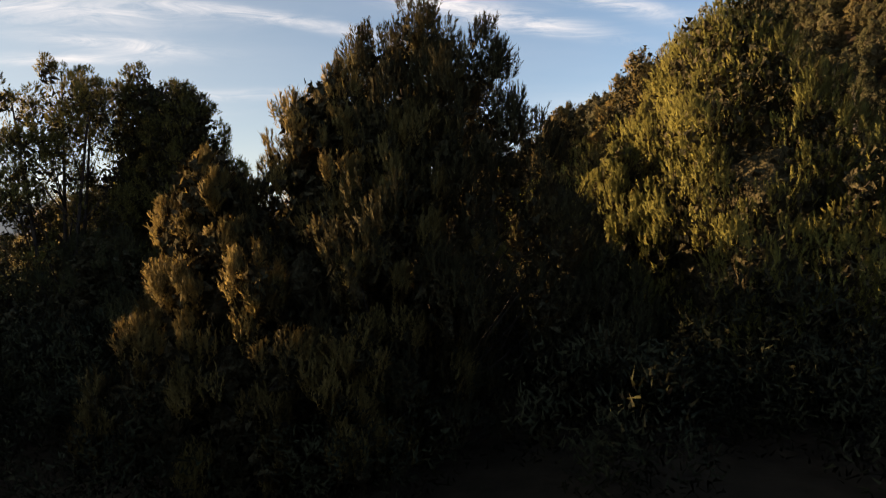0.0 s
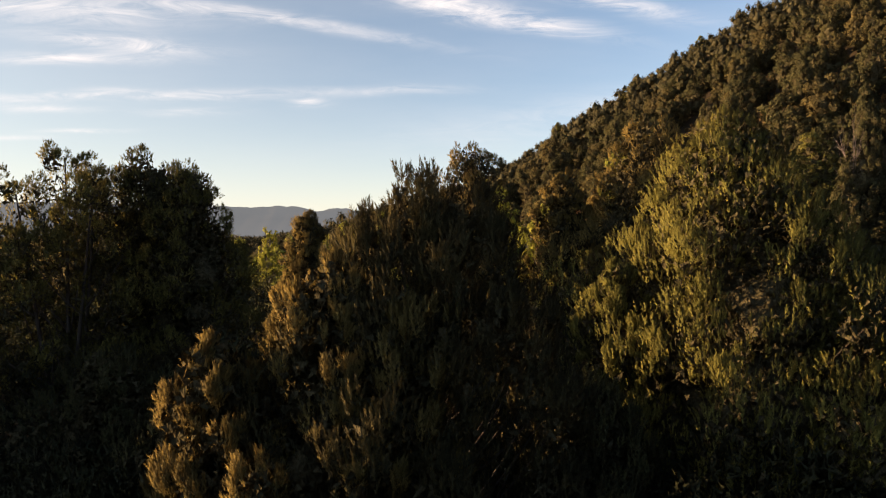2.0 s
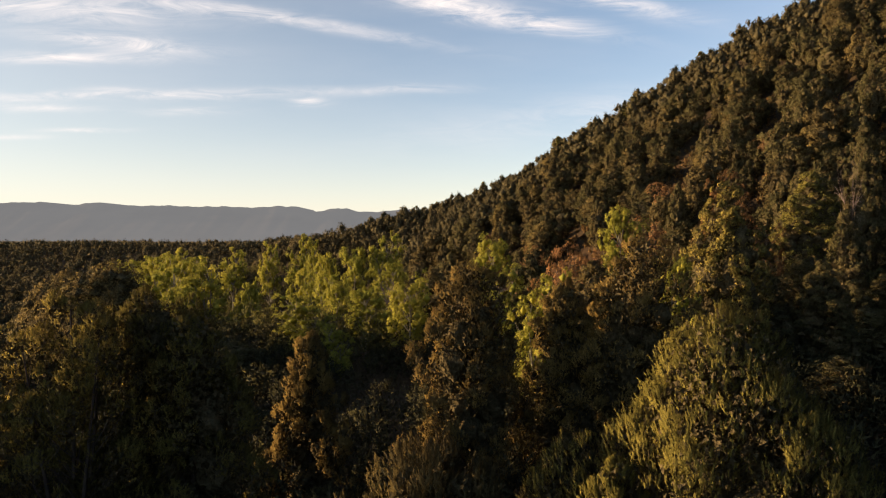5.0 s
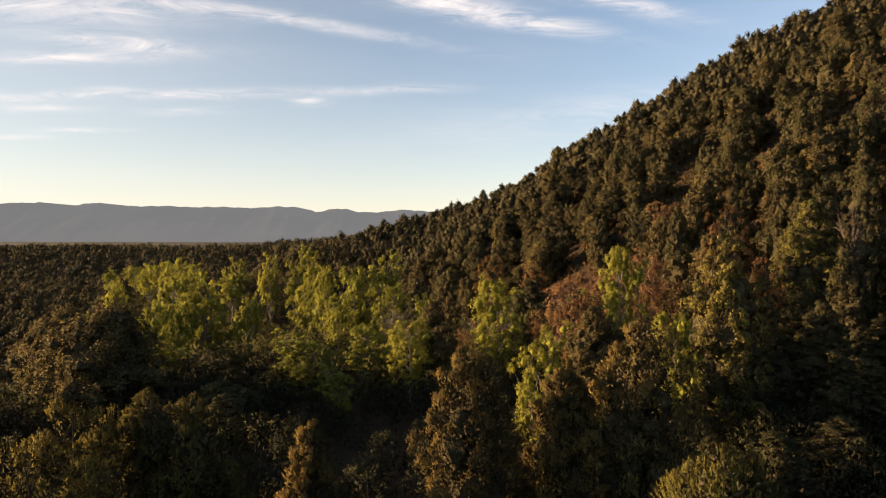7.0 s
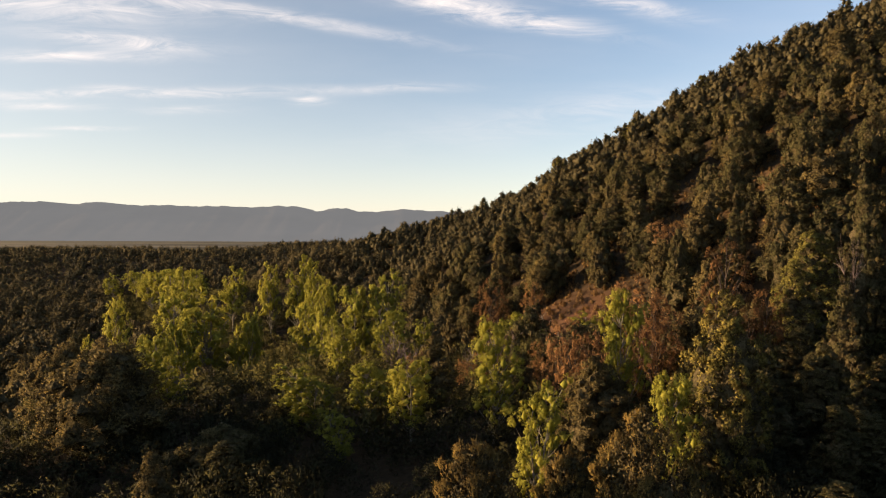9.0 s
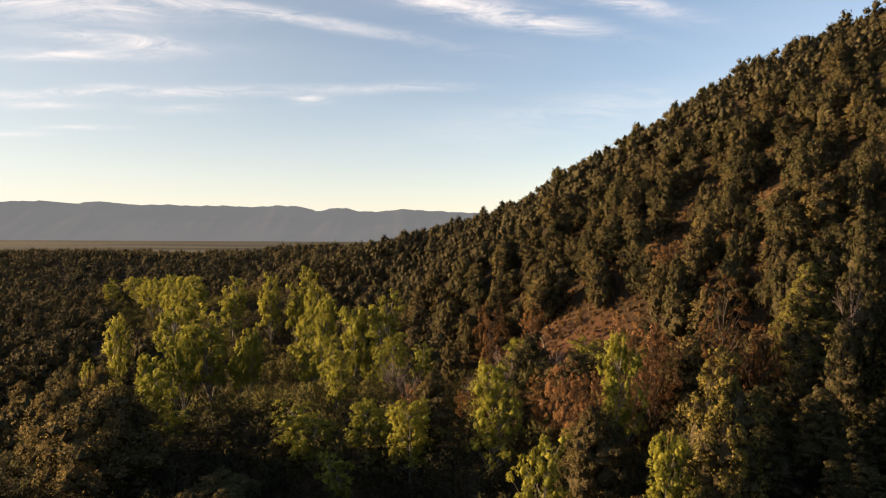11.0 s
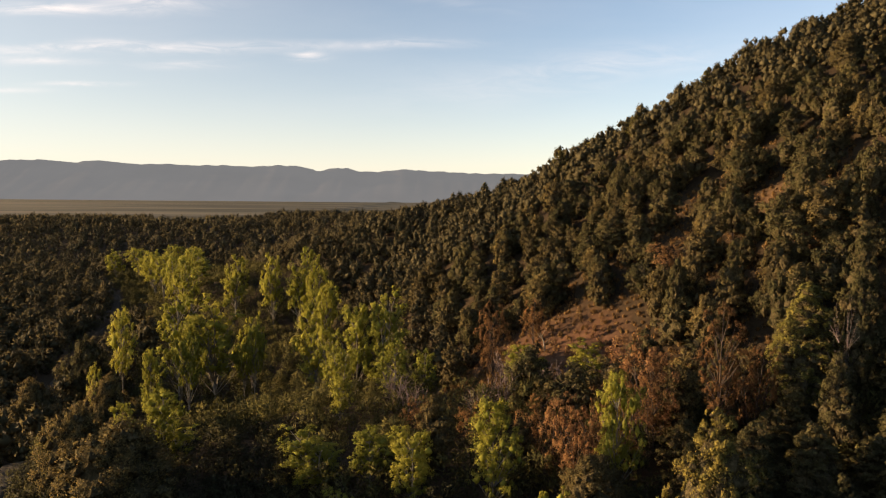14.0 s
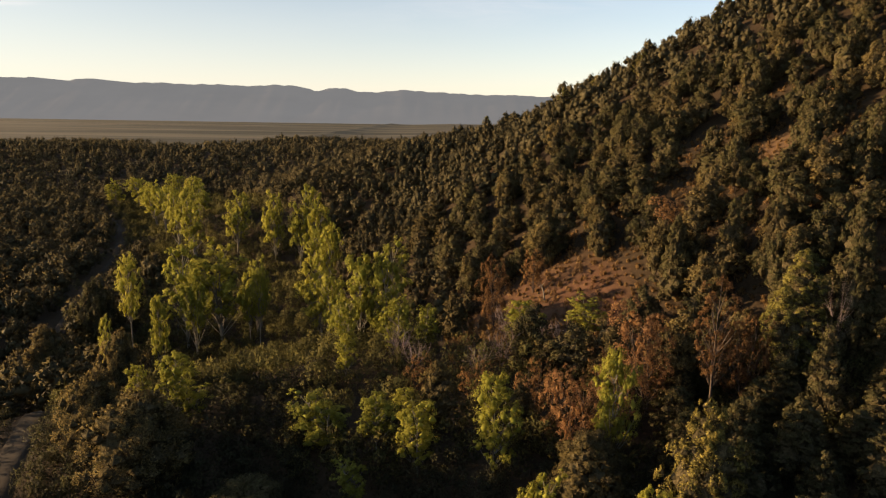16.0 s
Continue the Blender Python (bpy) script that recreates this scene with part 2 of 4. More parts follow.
def smooth(t):
    t = np.clip(t, 0.0, 1.0)
    return t * t * (3 - 2 * t)


def land(x, y):
    """Height of the ground: a bench by the camera, a creek hollow, a hill rising to +X, a far bench and the plain."""
    x, y = np.asarray(x, float), np.asarray(y, float)
    low = 1.0 + 0.03 * np.clip(x, -120, 60) - 13.0 * smooth((y - 60 - 0.6 * (x + 30)) / 60)
    low = low + 16.8 * smooth((y - 315) / 150 + (np.clip(x, -400, 100) + 90) * 0.0015)
    low = low + 5.0 * np.exp(-((x + 25) / 70) ** 2 - ((y - 400) / 90) ** 2)
    low = low - 9.0 * smooth((y - 540) / 260)
    foot = np.interp(y, [-300, 0, 60, 72, 86, 100, 130, 170, 230, 320, 450, 700, 1200], [-24, -23, -22, -20, -14, -8, 0, 9, 12, 13, 0, -60, -400])
    crest = np.interp(x, [-60, 0, 15, 39, 64, 120], [330, 262, 229, 180, 166, 160])
    foot = foot - 0.34 * np.maximum(y - crest, 0.0) * smooth((y - crest) / 40)
    hill = 0.66 * np.minimum(x, 75) + 0.45 * np.clip(x - 75, 0, 120) + foot
    # a wooded spur runs from the hill's crest down to the far forest
    ky = [180, 237, 340, 448, 583, 700]
    off = x - np.interp(y, ky, [30, 15, -10, -36, -129, -220])
    left, right = np.maximum(-off, 0.0), np.maximum(off, 0.0)
    spur = np.interp(y, ky, [7, 21, 12.5, 8.5, 7, -4]) - 0.34 * left ** 2 / (left + 18) - 0.10 * right - 0.5 * np.maximum(190 - y, 0)
    low = np.maximum(low, spur) + np.log1p(np.exp(-np.abs(low - spur) / 2.0)) * 1.2
    k_ = 3.0
    top = np.maximum(low, hill) + np.log1p(np.exp(-np.abs(low - hill) / k_)) * k_ * 0.55
    near = np.exp(-((x / 400) ** 2 + (y / 600) ** 2))
    rough = 0.5 * np.sin(x * 0.21 + 1.3 * np.sin(y * 0.13)) + 0.4 * np.sin(y * 0.17 + 1.7 * np.sin(x * 0.09))
    return top + rough * near


def tri_mesh(name, verts, faces, mat, shade=False, inner=None, puff=None):
    me = bpy.data.meshes.new(name)
    me.from_pydata(verts if isinstance(verts, list) else verts.tolist(), [], faces if isinstance(faces, list) else faces.tolist())
    me.materials.append(mat)
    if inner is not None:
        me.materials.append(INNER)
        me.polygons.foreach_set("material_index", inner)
    if shade:
        me.polygons.foreach_set("use_smooth", [True] * len(me.polygons))
    if puff is not None:
        me.attributes.new("puff", "FLOAT_VECTOR", "POINT").data.foreach_set("vector", np.ascontiguousarray(puff, dtype=np.float32).reshape(-1))
    me.update()
    return me


def make_ground():
    sx, sy = np.linspace(-1, 1, 221), np.linspace(0, 1, 260)
    xs = 4200 * np.sinh(5.2 * sx) / math.sinh(5.2)
    ys = -250 + 4950 * np.sinh(4.6 * sy) / math.sinh(4.6)
    gx, gy = np.meshgrid(xs, ys)
    v = np.stack([gx, gy, land(gx, gy)], -1).reshape(-1, 3)
    n, m = len(xs), len(ys)
    i = (np.arange(m - 1)[:, None] * n + np.arange(n - 1)[None]).reshape(-1)
    f = np.stack([i, i + 1, i + n + 1, i + n], -1)
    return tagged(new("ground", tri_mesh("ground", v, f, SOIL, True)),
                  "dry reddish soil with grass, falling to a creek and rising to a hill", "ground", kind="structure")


def make_mesa():
    """A long flat-topped escarpment across the plain, with gullied slopes."""
    xs = np.linspace(-3600, 2600, 420)
    crest = 186 - 0.0135 * (xs + 2150)
    crest += 11 * (smooth((xs + 1870) / 40) - smooth((xs + 1760) / 60)) + 9 * (smooth((xs + 2260) / 60) - smooth((xs + 2080) / 80))
    crest += -17 * (smooth((xs + 740) / 90) - smooth((xs + 640) / 120)) + 6 * (smooth((xs + 1000) / 200) - smooth((xs + 740) / 60))
    crest += -12 * (smooth((xs + 480) / 60) - smooth((xs + 300) / 120)) - 10 * smooth((xs + 160) / 300)
    crest += 1.8 * np.sin(xs * 0.021) + 1.6 * np.sin(xs * 0.067 + 1) + np.random.default_rng(7).normal(0, 0.9, len(xs))
    gully = np.abs(np.sin(xs * 0.0105 + 1.5 * np.sin(xs * 0.0031))) * 60 + np.abs(np.sin(xs * 0.031)) * 22
    rows = []
    for s_, out in ((-0.08, 1.0), (0.12, 0.8), (0.35, 0.55), (0.6, 0.3), (0.8, 0.14), (0.94, 0.05), (1.0, 0.02), (1.0, -0.9)):
        rows.append(np.stack([xs, 3500 - 420 * out - gully * out * (1 - abs(out)) * 0.16, -16 + (crest + 16) * s_], -1))
    v = np.concatenate(rows)
    n = len(xs)
    i = (np.arange(len(rows) - 1)[:, None] * n + np.arange(n - 1)[None]).reshape(-1)
    f = np.stack([i, i + 1, i + n + 1, i + n], -1)
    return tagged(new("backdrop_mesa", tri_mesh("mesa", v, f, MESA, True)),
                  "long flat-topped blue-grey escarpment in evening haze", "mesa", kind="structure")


def make_road():
    """A narrow dirt track through the creek wood, lying just over the soil."""
    way = ((-30, 36), (-38, 52), (-44, 66), (-52, 82), (-66, 105), (-82, 140), (-96, 185), (-108, 222), (-130, 268), (-162, 320), (-190, 350))
    t = np.linspace(0, len(way) - 1, 160)
    cx = np.interp(t, np.arange(len(way)), [p[0] for p in way])
    cy = np.interp(t, np.arange(len(way)), [p[1] for p in way])
    ker = np.ones(15) / 15
    cx = np.convolve(np.pad(cx, 7, "edge"), ker, "valid")
    cy = np.convolve(np.pad(cy, 7, "edge"), ker, "valid")
    d = unit(np.stack([np.gradient(cx), np.gradient(cy)], -1))
    rows = []
    for off, up in ((-1.6, -0.25), (-1.15, 0.16), (-0.4, 0.22), (0.4, 0.22), (1.15, 0.16), (1.6, -0.25)):
        x, y = cx - d[:, 1] * off, cy + d[:, 0] * off
        rows.append(np.stack([x, y, land(x, y) + up], -1))
    v = np.stack(rows, 1).reshape(-1, 3)
    n = len(rows)
    i = (np.arange(159)[:, None] * n + np.arange(n - 1)[None]).reshape(-1)
    return tagged(new("road", tri_mesh("road", v, np.stack([i, i + 1, i + n + 1, i + n], -1), DUST, True)),
                  "pale dusty dirt track winding through the trees", "dirt road", kind="structure")


ROAD_WAY = ((36, 52, 66, 82, 105, 140, 185, 222, 268, 320, 350), (-30, -38, -44, -52, -66, -82, -96, -108, -130, -162, -190))
make_ground()
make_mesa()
make_road()


# ---- plants: building blocks ----
def tubes(paths, sides=5):
    """Tapered tubes along paths: each a pair of points (n, 3) and radii (n,)."""
    vs, fs, base = [], [], 0
    ring = np.arange(sides) * 2 * math.pi / sides
    for pts, rad in paths:
        d = unit(np.gradient(pts, axis=0))
        ref = np.where(np.abs(d[:, 2:3]) > 0.9, np.array([[1.0, 0, 0]]), np.array([[0, 0, 1.0]]))
        a = unit(np.cross(d, ref))
        b = np.cross(d, a)
        v = pts[:, None] + rad[:, None, None] * (a[:, None] * np.cos(ring)[None, :, None] + b[:, None] * np.sin(ring)[None, :, None])
        vs.append(v.reshape(-1, 3))
        for r in range(len(pts) - 1):
            for c in range(sides):
                e = (c + 1) % sides
                fs.append((base + r * sides + c, base + r * sides + e, base + (r + 1) * sides + e, base + (r + 1) * sides + c))
        base += len(pts) * sides
    return np.concatenate(vs), fs


def bend(p0, p1, p2, n):
    t = np.linspace(0, 1, n)[:, None]
    return (1 - t) ** 2 * p0 + 2 * t * (1 - t) * p1 + t ** 2 * p2


def blades(rng, at, way, face, length, needle, width, count, spread=0.72):
    """Shoots like small brushes: short needles all along each axis, leaning forward, closing over its tip."""
    n = len(at)
    s_ = rng.random((n, count, 1)) ** 0.8
    ax_len = length * (0.65 + 0.6 * rng.random((n, 1, 1)))
    axis = unit(way)[:, None]
    side = unit(np.cross(axis + 0 * s_, rng.normal(size=(n, count, 3))))
    ang = spread * (1.15 - 0.6 * s_) * (0.7 + 0.6 * rng.random((n, count, 1)))
    d = axis * np.cos(ang) + side * np.sin(ang)
    root = at[:, None] + axis * (s_ - 0.55) * ax_len
    ln = needle * (0.7 + 0.6 * rng.random((n, count, 1)))
    w = unit(np.cross(d, unit(face)[:, None] + 0.5 * rng.normal(size=(n, count, 3)))) * width * 0.5
    v = np.stack([root - w, root + w, root + d * ln], 2).reshape(-1, 3)
    nrm = np.repeat((unit(unit(face)[:, None] + 0.55 * side + 0.15 * axis)).reshape(-1, 3), 3, 0)
    return v, np.arange(len(v)).reshape(-1, 3), nrm


def leaves(rng, at, face, size, loose=0.6, lift=0.25, slim=0.4):
    """Leaves or small sprays: one pointed piece each, lying roughly along the outside of its clump."""
    n = len(at)
    nrm = unit(unit(face) + loose * rng.normal(size=(n, 3)))
    d = unit(np.cross(nrm, rng.normal(size=(n, 3))) + np.array([0, 0, lift]))
    w = unit(np.cross(nrm, d))
    ln = size * (0.6 + 0.8 * rng.random((n, 1)))
    v = np.stack([at - d * ln * 0.5, at + d * ln * 0.3 - w * ln * slim, at + d * ln * 0.3 + w * ln * slim], 1).reshape(-1, 3)
    soft = unit(unit(face) + 0.35 * rng.normal(size=(n, 3)))
    return v, np.arange(len(v)).reshape(-1, 3), np.repeat(soft, 3, 0)


def ico():
    g = (1 + 5 ** 0.5) / 2
    v = unit(np.array([(-1, g, 0), (1, g, 0), (-1, -g, 0), (1, -g, 0), (0, -1, g), (0, 1, g), (0, -1, -g), (0, 1, -g), (g, 0, -1), (g, 0, 1), (-g, 0, -1), (-g, 0, 1)]))
    f = np.array([(0, 11, 5), (0, 5, 1), (0, 1, 7), (0, 7, 10), (0, 10, 11), (1, 5, 9), (5, 11, 4), (11, 10, 2), (10, 7, 6), (7, 1, 8),
                  (3, 9, 4), (3, 4, 2), (3, 2, 6), (3, 6, 8), (3, 8, 9), (4, 9, 5), (2, 4, 11), (6, 2, 10), (8, 6, 7), (9, 8, 1)])
    return v, f


ICO_V, ICO_F = ico()


OCT_V = np.array([(1, 0, 0), (-1, 0, 0), (0, 1, 0), (0, -1, 0), (0, 0, 1), (0, 0, -1)], float)
OCT_F = np.array([(0, 2, 4), (2, 1, 4), (1, 3, 4), (3, 0, 4), (2, 0, 5), (1, 2, 5), (3, 1, 5), (0, 3, 5)])


def cores(rng, centres, sizes, tall=1.1, fine=False):
    """The dense, shaded inside of foliage clumps: small uneven lumps."""
    n = len(centres)
    bv, bf = (ICO_V, ICO_F) if fine else (OCT_V, OCT_F)
    v = bv[None] * (sizes[:, None, None] * (0.72 + 0.5 * rng.random((n, len(bv), 1)))) * np.array([1, 1, tall]) + centres[:, None]
    f = bf[None] + len(bv) * np.arange(n)[:, None, None]
    return v.reshape(-1, 3), f.reshape(-1, 3), np.tile(bv, (n, 1))


def sprays(rng, at, face, length, width, up=0.42):
    """Small pointed needle sprays, one tapered blade each, along the outside of a clump."""
    n = len(at)
    u_ = unit(face)
    d = unit(0.45 * u_ + np.array([0, 0, up]) + 0.6 * rng.normal(size=(n, 3)))
    w = unit(np.cross(d, u_ + 0.4 * rng.normal(size=(n, 3)))) * width * (0.35 + 0.3 * rng.random((n, 1)))
    ln = length * (0.6 + 0.7 * rng.random((n, 1)))
    v = np.stack([at - w - d * ln * 0.35, at + w - d * ln * 0.35, at + d * ln * 0.65], 1).reshape(-1, 3)
    soft = unit(u_ + 0.3 * rng.normal(size=(n, 3)))
    return v, np.arange(len(v)).reshape(-1, 3), np.repeat(soft, 3, 0)


def join(*parts):
    vs, fs, ns, base = [], [], [], 0
    for v, f, n in parts:
        vs.append(v)
        ns.append(n)
        fs += (np.asarray(f) + base).tolist()
        base += len(v)
    return np.concatenate(vs), fs, np.concatenate(ns)


def pine_shape(rng, h, r, lobes, clear=0.08, stems=1, point=1.8, puff=0.24, lump=0.35, limbs_shown=1.0, wander=0.3, low=0.6):
    """The stems and limbs of a pine, and the boughs of foliage at the limbs' ends: middle, size and outward way of each."""
    paths, stem_list, mids, sizes, outs = [], [], [], [], []
    for s_ in range(stems):
        lean = rng.normal(0, wander * r, 2) * (0 if s_ == 0 else 1)
        th = h * (1.0 if s_ == 0 else 0.82 + 0.15 * rng.random())
        mid = np.array([lean[0] * 0.6, lean[1] * 0.6, th * 0.5]) + np.append(rng.normal(0, 0.05 * r, 2), 0)
        pts = bend(np.append(rng.normal(0, 0.03 * r, 2), -0.3), mid, np.array([lean[0], lean[1], th * 0.95]), 8)
        paths.append((pts, np.linspace(0.02 * h / math.sqrt(stems), 0.002 * h, 8)))
        stem_list.append((pts, th))
    ph = rng.random(3) * 6.28
    for i in range(lobes):
        pts, th = stem_list[i % stems]
        t = 0.96 * ((i + rng.random()) / lobes) ** 0.9
        fz = max(0.12, 1 - t ** point) ** 0.8 * min(1.0, low + t / 0.22 * (1 - low))
        z = th * (clear + (1 - clear) * t)
        ang = i * 2.39996 + rng.normal(0, 0.35)
        rad = r * fz * (1 - lump + 1.3 * lump * rng.random()) * (1 + 0.15 * math.sin(2 * ang + ph[0] + 3 * t) + 0.1 * math.sin(3 * ang + ph[1]))
        size = puff * r * (0.7 + 0.6 * rng.random()) * (0.65 + 0.35 * fz)
        rad = max(0.04 * r, rad - 0.6 * size)
        zi = min(max(0.04 * h, z - rad * (0.3 + 0.4 * rng.random()) - 0.3 * size), pts[-1, 2])
        k_ = int(np.interp(zi, pts[:, 2], np.arange(len(pts))))
        root = pts[k_]
        out = np.array([math.cos(ang), math.sin(ang), 0.0])
        end = pts[min(k_ + 1, len(pts) - 1)] * np.array([1, 1, 0]) + out * rad + np.array([0, 0, z])
        if rng.random() < limbs_shown:
            lr = 0.006 * h * (0.4 + 0.6 * (1 - t)) * max(0.4, rad / r)
            paths.append((bend(root, root * 0.45 + end * 0.55 - np.array([0, 0, 0.18 * rad]), end, 5), np.linspace(lr, lr * 0.3, 5)))
        mids.append(end)
        sizes.append(size)
        outs.append(out * min(1.0, 0.3 + fz) + np.array([0, 0, 0.35 * t]))
    return paths, np.array(mids), np.array(sizes), np.array(outs)


def fit_size(paths, mids, sizes, h, r):
    """Bring a plant to its true height and half-width."""
    reach = np.hypot(mids[:, 0], mids[:, 1]) + 0.85 * sizes
    k_ = np.array([r / np.percentile(reach, 95)] * 2 + [h / np.max(mids[:, 2] + 0.95 * sizes)])
    mids *= k_
    for pts, _ in paths:
        pts *= k_


def tufts(rng, mids, sizes, outs, number, small=0.45, up=0.45, flat=1.0):
    """Each bough breaks up into a few smaller clumps on its outer side: middle, size and way of each."""
    n = len(mids)
    d = unit(rng.normal(size=(n, number, 3)) + 0.8 * outs[:, None] + np.array([0, 0, up]))
    at = mids[:, None] + d * sizes[:, None, None] * (0.62 + 0.38 * rng.random((n, number, 1))) * np.array([1, 1, flat])
    size = sizes[:, None] * small * (0.7 + 0.6 * rng.random((n, number)))
    return at.reshape(-1, 3), size.reshape(-1), unit(d + 0.5 * outs[:, None]).reshape(-1, 3)


def shell(rng, mids, sizes, outs, number, up=0.3, tall=1.1, deep=0.35):
    """Places over the outer side of each clump, and the way each faces."""
    n = len(mids)
    d = unit(rng.normal(size=(n, number, 3)) + 0.6 * outs[:, None] + np.array([0, 0, up]))
    p = mids[:, None] + d * sizes[:, None, None] * (1 - deep * rng.random((n, number, 1))) * np.array([1, 1, tall])
    return p.reshape(-1, 3), unit(d + 0.7 * outs[:, None]).reshape(-1, 3)


def fill(rng, mids, sizes, number, length, slim):
    """The crowded inside of a crown: darkened dead twigs and old needles, added to stop the light."""
    n = len(mids)
    d = unit(rng.normal(size=(n, number, 3)))
    p = mids[:, None] + d * sizes[:, None, None] * rng.random((n, number, 1)) ** 0.5
    return leaves(rng, p.reshape(-1, 3), d.reshape(-1, 3), length, 0.9, 0.3, slim)


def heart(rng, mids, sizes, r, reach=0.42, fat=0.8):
    """The crowded inside of a crown, round the stem: dark lumps added to stop the light."""
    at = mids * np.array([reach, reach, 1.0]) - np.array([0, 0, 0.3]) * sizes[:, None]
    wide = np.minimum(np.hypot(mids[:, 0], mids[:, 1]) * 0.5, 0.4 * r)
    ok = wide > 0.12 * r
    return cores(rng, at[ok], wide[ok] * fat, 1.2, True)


def pine_meshes(seed, h, r, lobes, clumps, fingers, length, needle, width, count, mat, sides=5, dense=True, lift=1.0, **kw):
    """Near pine: boughs of small clumps, each clump a bunch of upright brush-like shoots of many short needles."""
    rng = np.random.default_rng(seed)
    paths, mids, sizes, outs = pine_shape(rng, h, r, lobes, **kw)
    fit_size(paths, mids, sizes, h - 0.45 * length, r - 0.2 * length)
    v, f = tubes(paths, sides)
    trunk = tri_mesh("trunk", v, f, BARK, True)
    cm, cs, co = tufts(rng, mids, sizes, outs, clumps, 0.4)
    at, face = shell(rng, cm, cs, co, fingers, 0.6, 1.3)
    way = face * 0.45 + 0.2 * rng.normal(size=face.shape) + np.array([0, 0, lift])
    needles = blades(rng, at, way, face, length, needle, width, count)
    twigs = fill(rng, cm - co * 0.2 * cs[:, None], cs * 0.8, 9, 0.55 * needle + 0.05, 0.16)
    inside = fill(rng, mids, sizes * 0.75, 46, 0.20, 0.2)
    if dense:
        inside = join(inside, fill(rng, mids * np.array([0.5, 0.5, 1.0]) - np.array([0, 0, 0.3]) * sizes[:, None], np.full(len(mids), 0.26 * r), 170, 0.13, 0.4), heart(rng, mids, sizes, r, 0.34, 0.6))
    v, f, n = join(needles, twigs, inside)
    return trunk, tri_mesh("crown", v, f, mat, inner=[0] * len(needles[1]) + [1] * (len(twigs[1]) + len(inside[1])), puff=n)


def pine_spray_meshes(seed, h, r, lobes, clumps, number, length, width, mat, sides=3, small=0.5, **kw):
    """Pine farther off: boughs of small dense clumps set with fine sprays."""
    rng = np.random.default_rng(seed)
    paths, mids, sizes, outs = pine_shape(rng, h, r, lobes, **kw)
    fit_size(paths, mids, sizes, h - 0.2 * length, r - 0.1 * length)
    v, f = tubes(paths, sides)
    trunk = tri_mesh("trunk", v, f, BARK, True)
    cm, cs, co = tufts(rng, mids, sizes, outs, clumps, small)
    at, face = shell(rng, cm, cs, co, number, 0.3, 1.15)
    needles = sprays(rng, at, face, length, width)
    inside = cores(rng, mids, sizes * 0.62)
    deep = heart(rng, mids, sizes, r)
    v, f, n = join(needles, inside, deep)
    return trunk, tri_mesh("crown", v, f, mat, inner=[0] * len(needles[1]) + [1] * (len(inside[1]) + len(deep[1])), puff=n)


def broad_meshes(seed, h, r, lobes, clumps, per, size, mat, wood, clear=0.3, stems=2, puff=0.29, sides=5, loose=0.85, core=0.5, tall=1.1):
    """Broad-leaved tree: forked stems, rising limbs, leaves in loose upright plumes with gaps between them."""
    rng = np.random.default_rng(seed)
    paths, mids, sizes, outs = [], [], [], []
    for s_ in range(stems):
        lean = rng.normal(0, 0.38 * r, 2) * (0 if stems == 1 else 1)
        th = h * (0.97 - 0.25 * s_ * rng.random())
        pts = bend(np.array([0, 0, -0.3]), np.array([lean[0] * 0.3, lean[1] * 0.3, th * 0.45]) + np.append(rng.normal(0, 0.08 * r, 2), 0),
                   np.array([lean[0], lean[1], th * 0.93]), 8)
        paths.append((pts, np.linspace(0.012 * h, 0.002 * h, 8)))
        n = lobes // stems
        for i in range(n):
            t = (i + rng.random()) / n
            z = th * (clear + (1 - clear) * t)
            fz = math.sqrt(max(0.05, 1 - (1.55 * t - 0.7) ** 2))
            ang = i * 2.4 + s_ * 1.1 + rng.normal(0, 0.5)
            rad = r * fz * (0.3 + 0.65 * rng.random())
            sz = puff * r * (0.55 + 0.7 * rng.random()) * (0.5 + 0.5 * fz)
            rad = max(0.05 * r, rad - 0.5 * sz)
            zi = min(max(clear * h * 0.55, z - rad * (0.8 + 0.6 * rng.random())), pts[-1, 2])
            root = pts[int(np.interp(zi, pts[:, 2], np.arange(8)))]
            out = np.array([math.cos(ang), math.sin(ang), 0.0])
            end = np.array([lean[0] * t, lean[1] * t, z]) + out * rad
            paths.append((bend(root, root * 0.5 + end * 0.5 + out * 0.12 * rad, end, 5), np.linspace(0.0042 * h, 0.0012 * h, 5)))
            mids.append(end)
            sizes.append(sz)
            outs.append(out * (0.4 + 0.5 * fz) + np.array([0, 0, 0.3 * t]))
    mids, sizes, outs = np.array(mids), np.array(sizes), np.array(outs)
    fit_size(paths, mids, sizes, h, r)
    v, f = tubes(paths, sides)
    trunk = tri_mesh("trunk", v, f, wood, True)
    cm, cs, co = tufts(rng, mids, sizes, outs, clumps, 0.5, 0.4, tall)
    at, face = shell(rng, cm, cs, co, per, 0.3, 1.1, 0.7)
    made = leaves(rng, at, face, size, loose, 0.1, 0.42)
    if core > 0:
        made = join(made, cores(rng, mids, sizes * core, 1.4))
    v, f, n = made
    return trunk, tri_mesh("crown", v, f, mat, puff=n)


def plant(name, meshes, x, y, label, category, group="", turn=0.0, wide=1.0, tall=1.0, z=None):
    """One plant: an Empty at its foot with the trunk (and limbs) and the crown under it."""
    e = new(name)
    e.empty_display_size = 0.3
    e.matrix_basis = Matrix.LocRotScale((x, y, float(land(x, y)) if z is None else z), Euler((0, 0, turn)), (wide, wide, tall))
    for part_name, me in zip(("trunk", "crown"), meshes):
        new(part_name, me).parent = e
    return tagged(e, label, category, group)


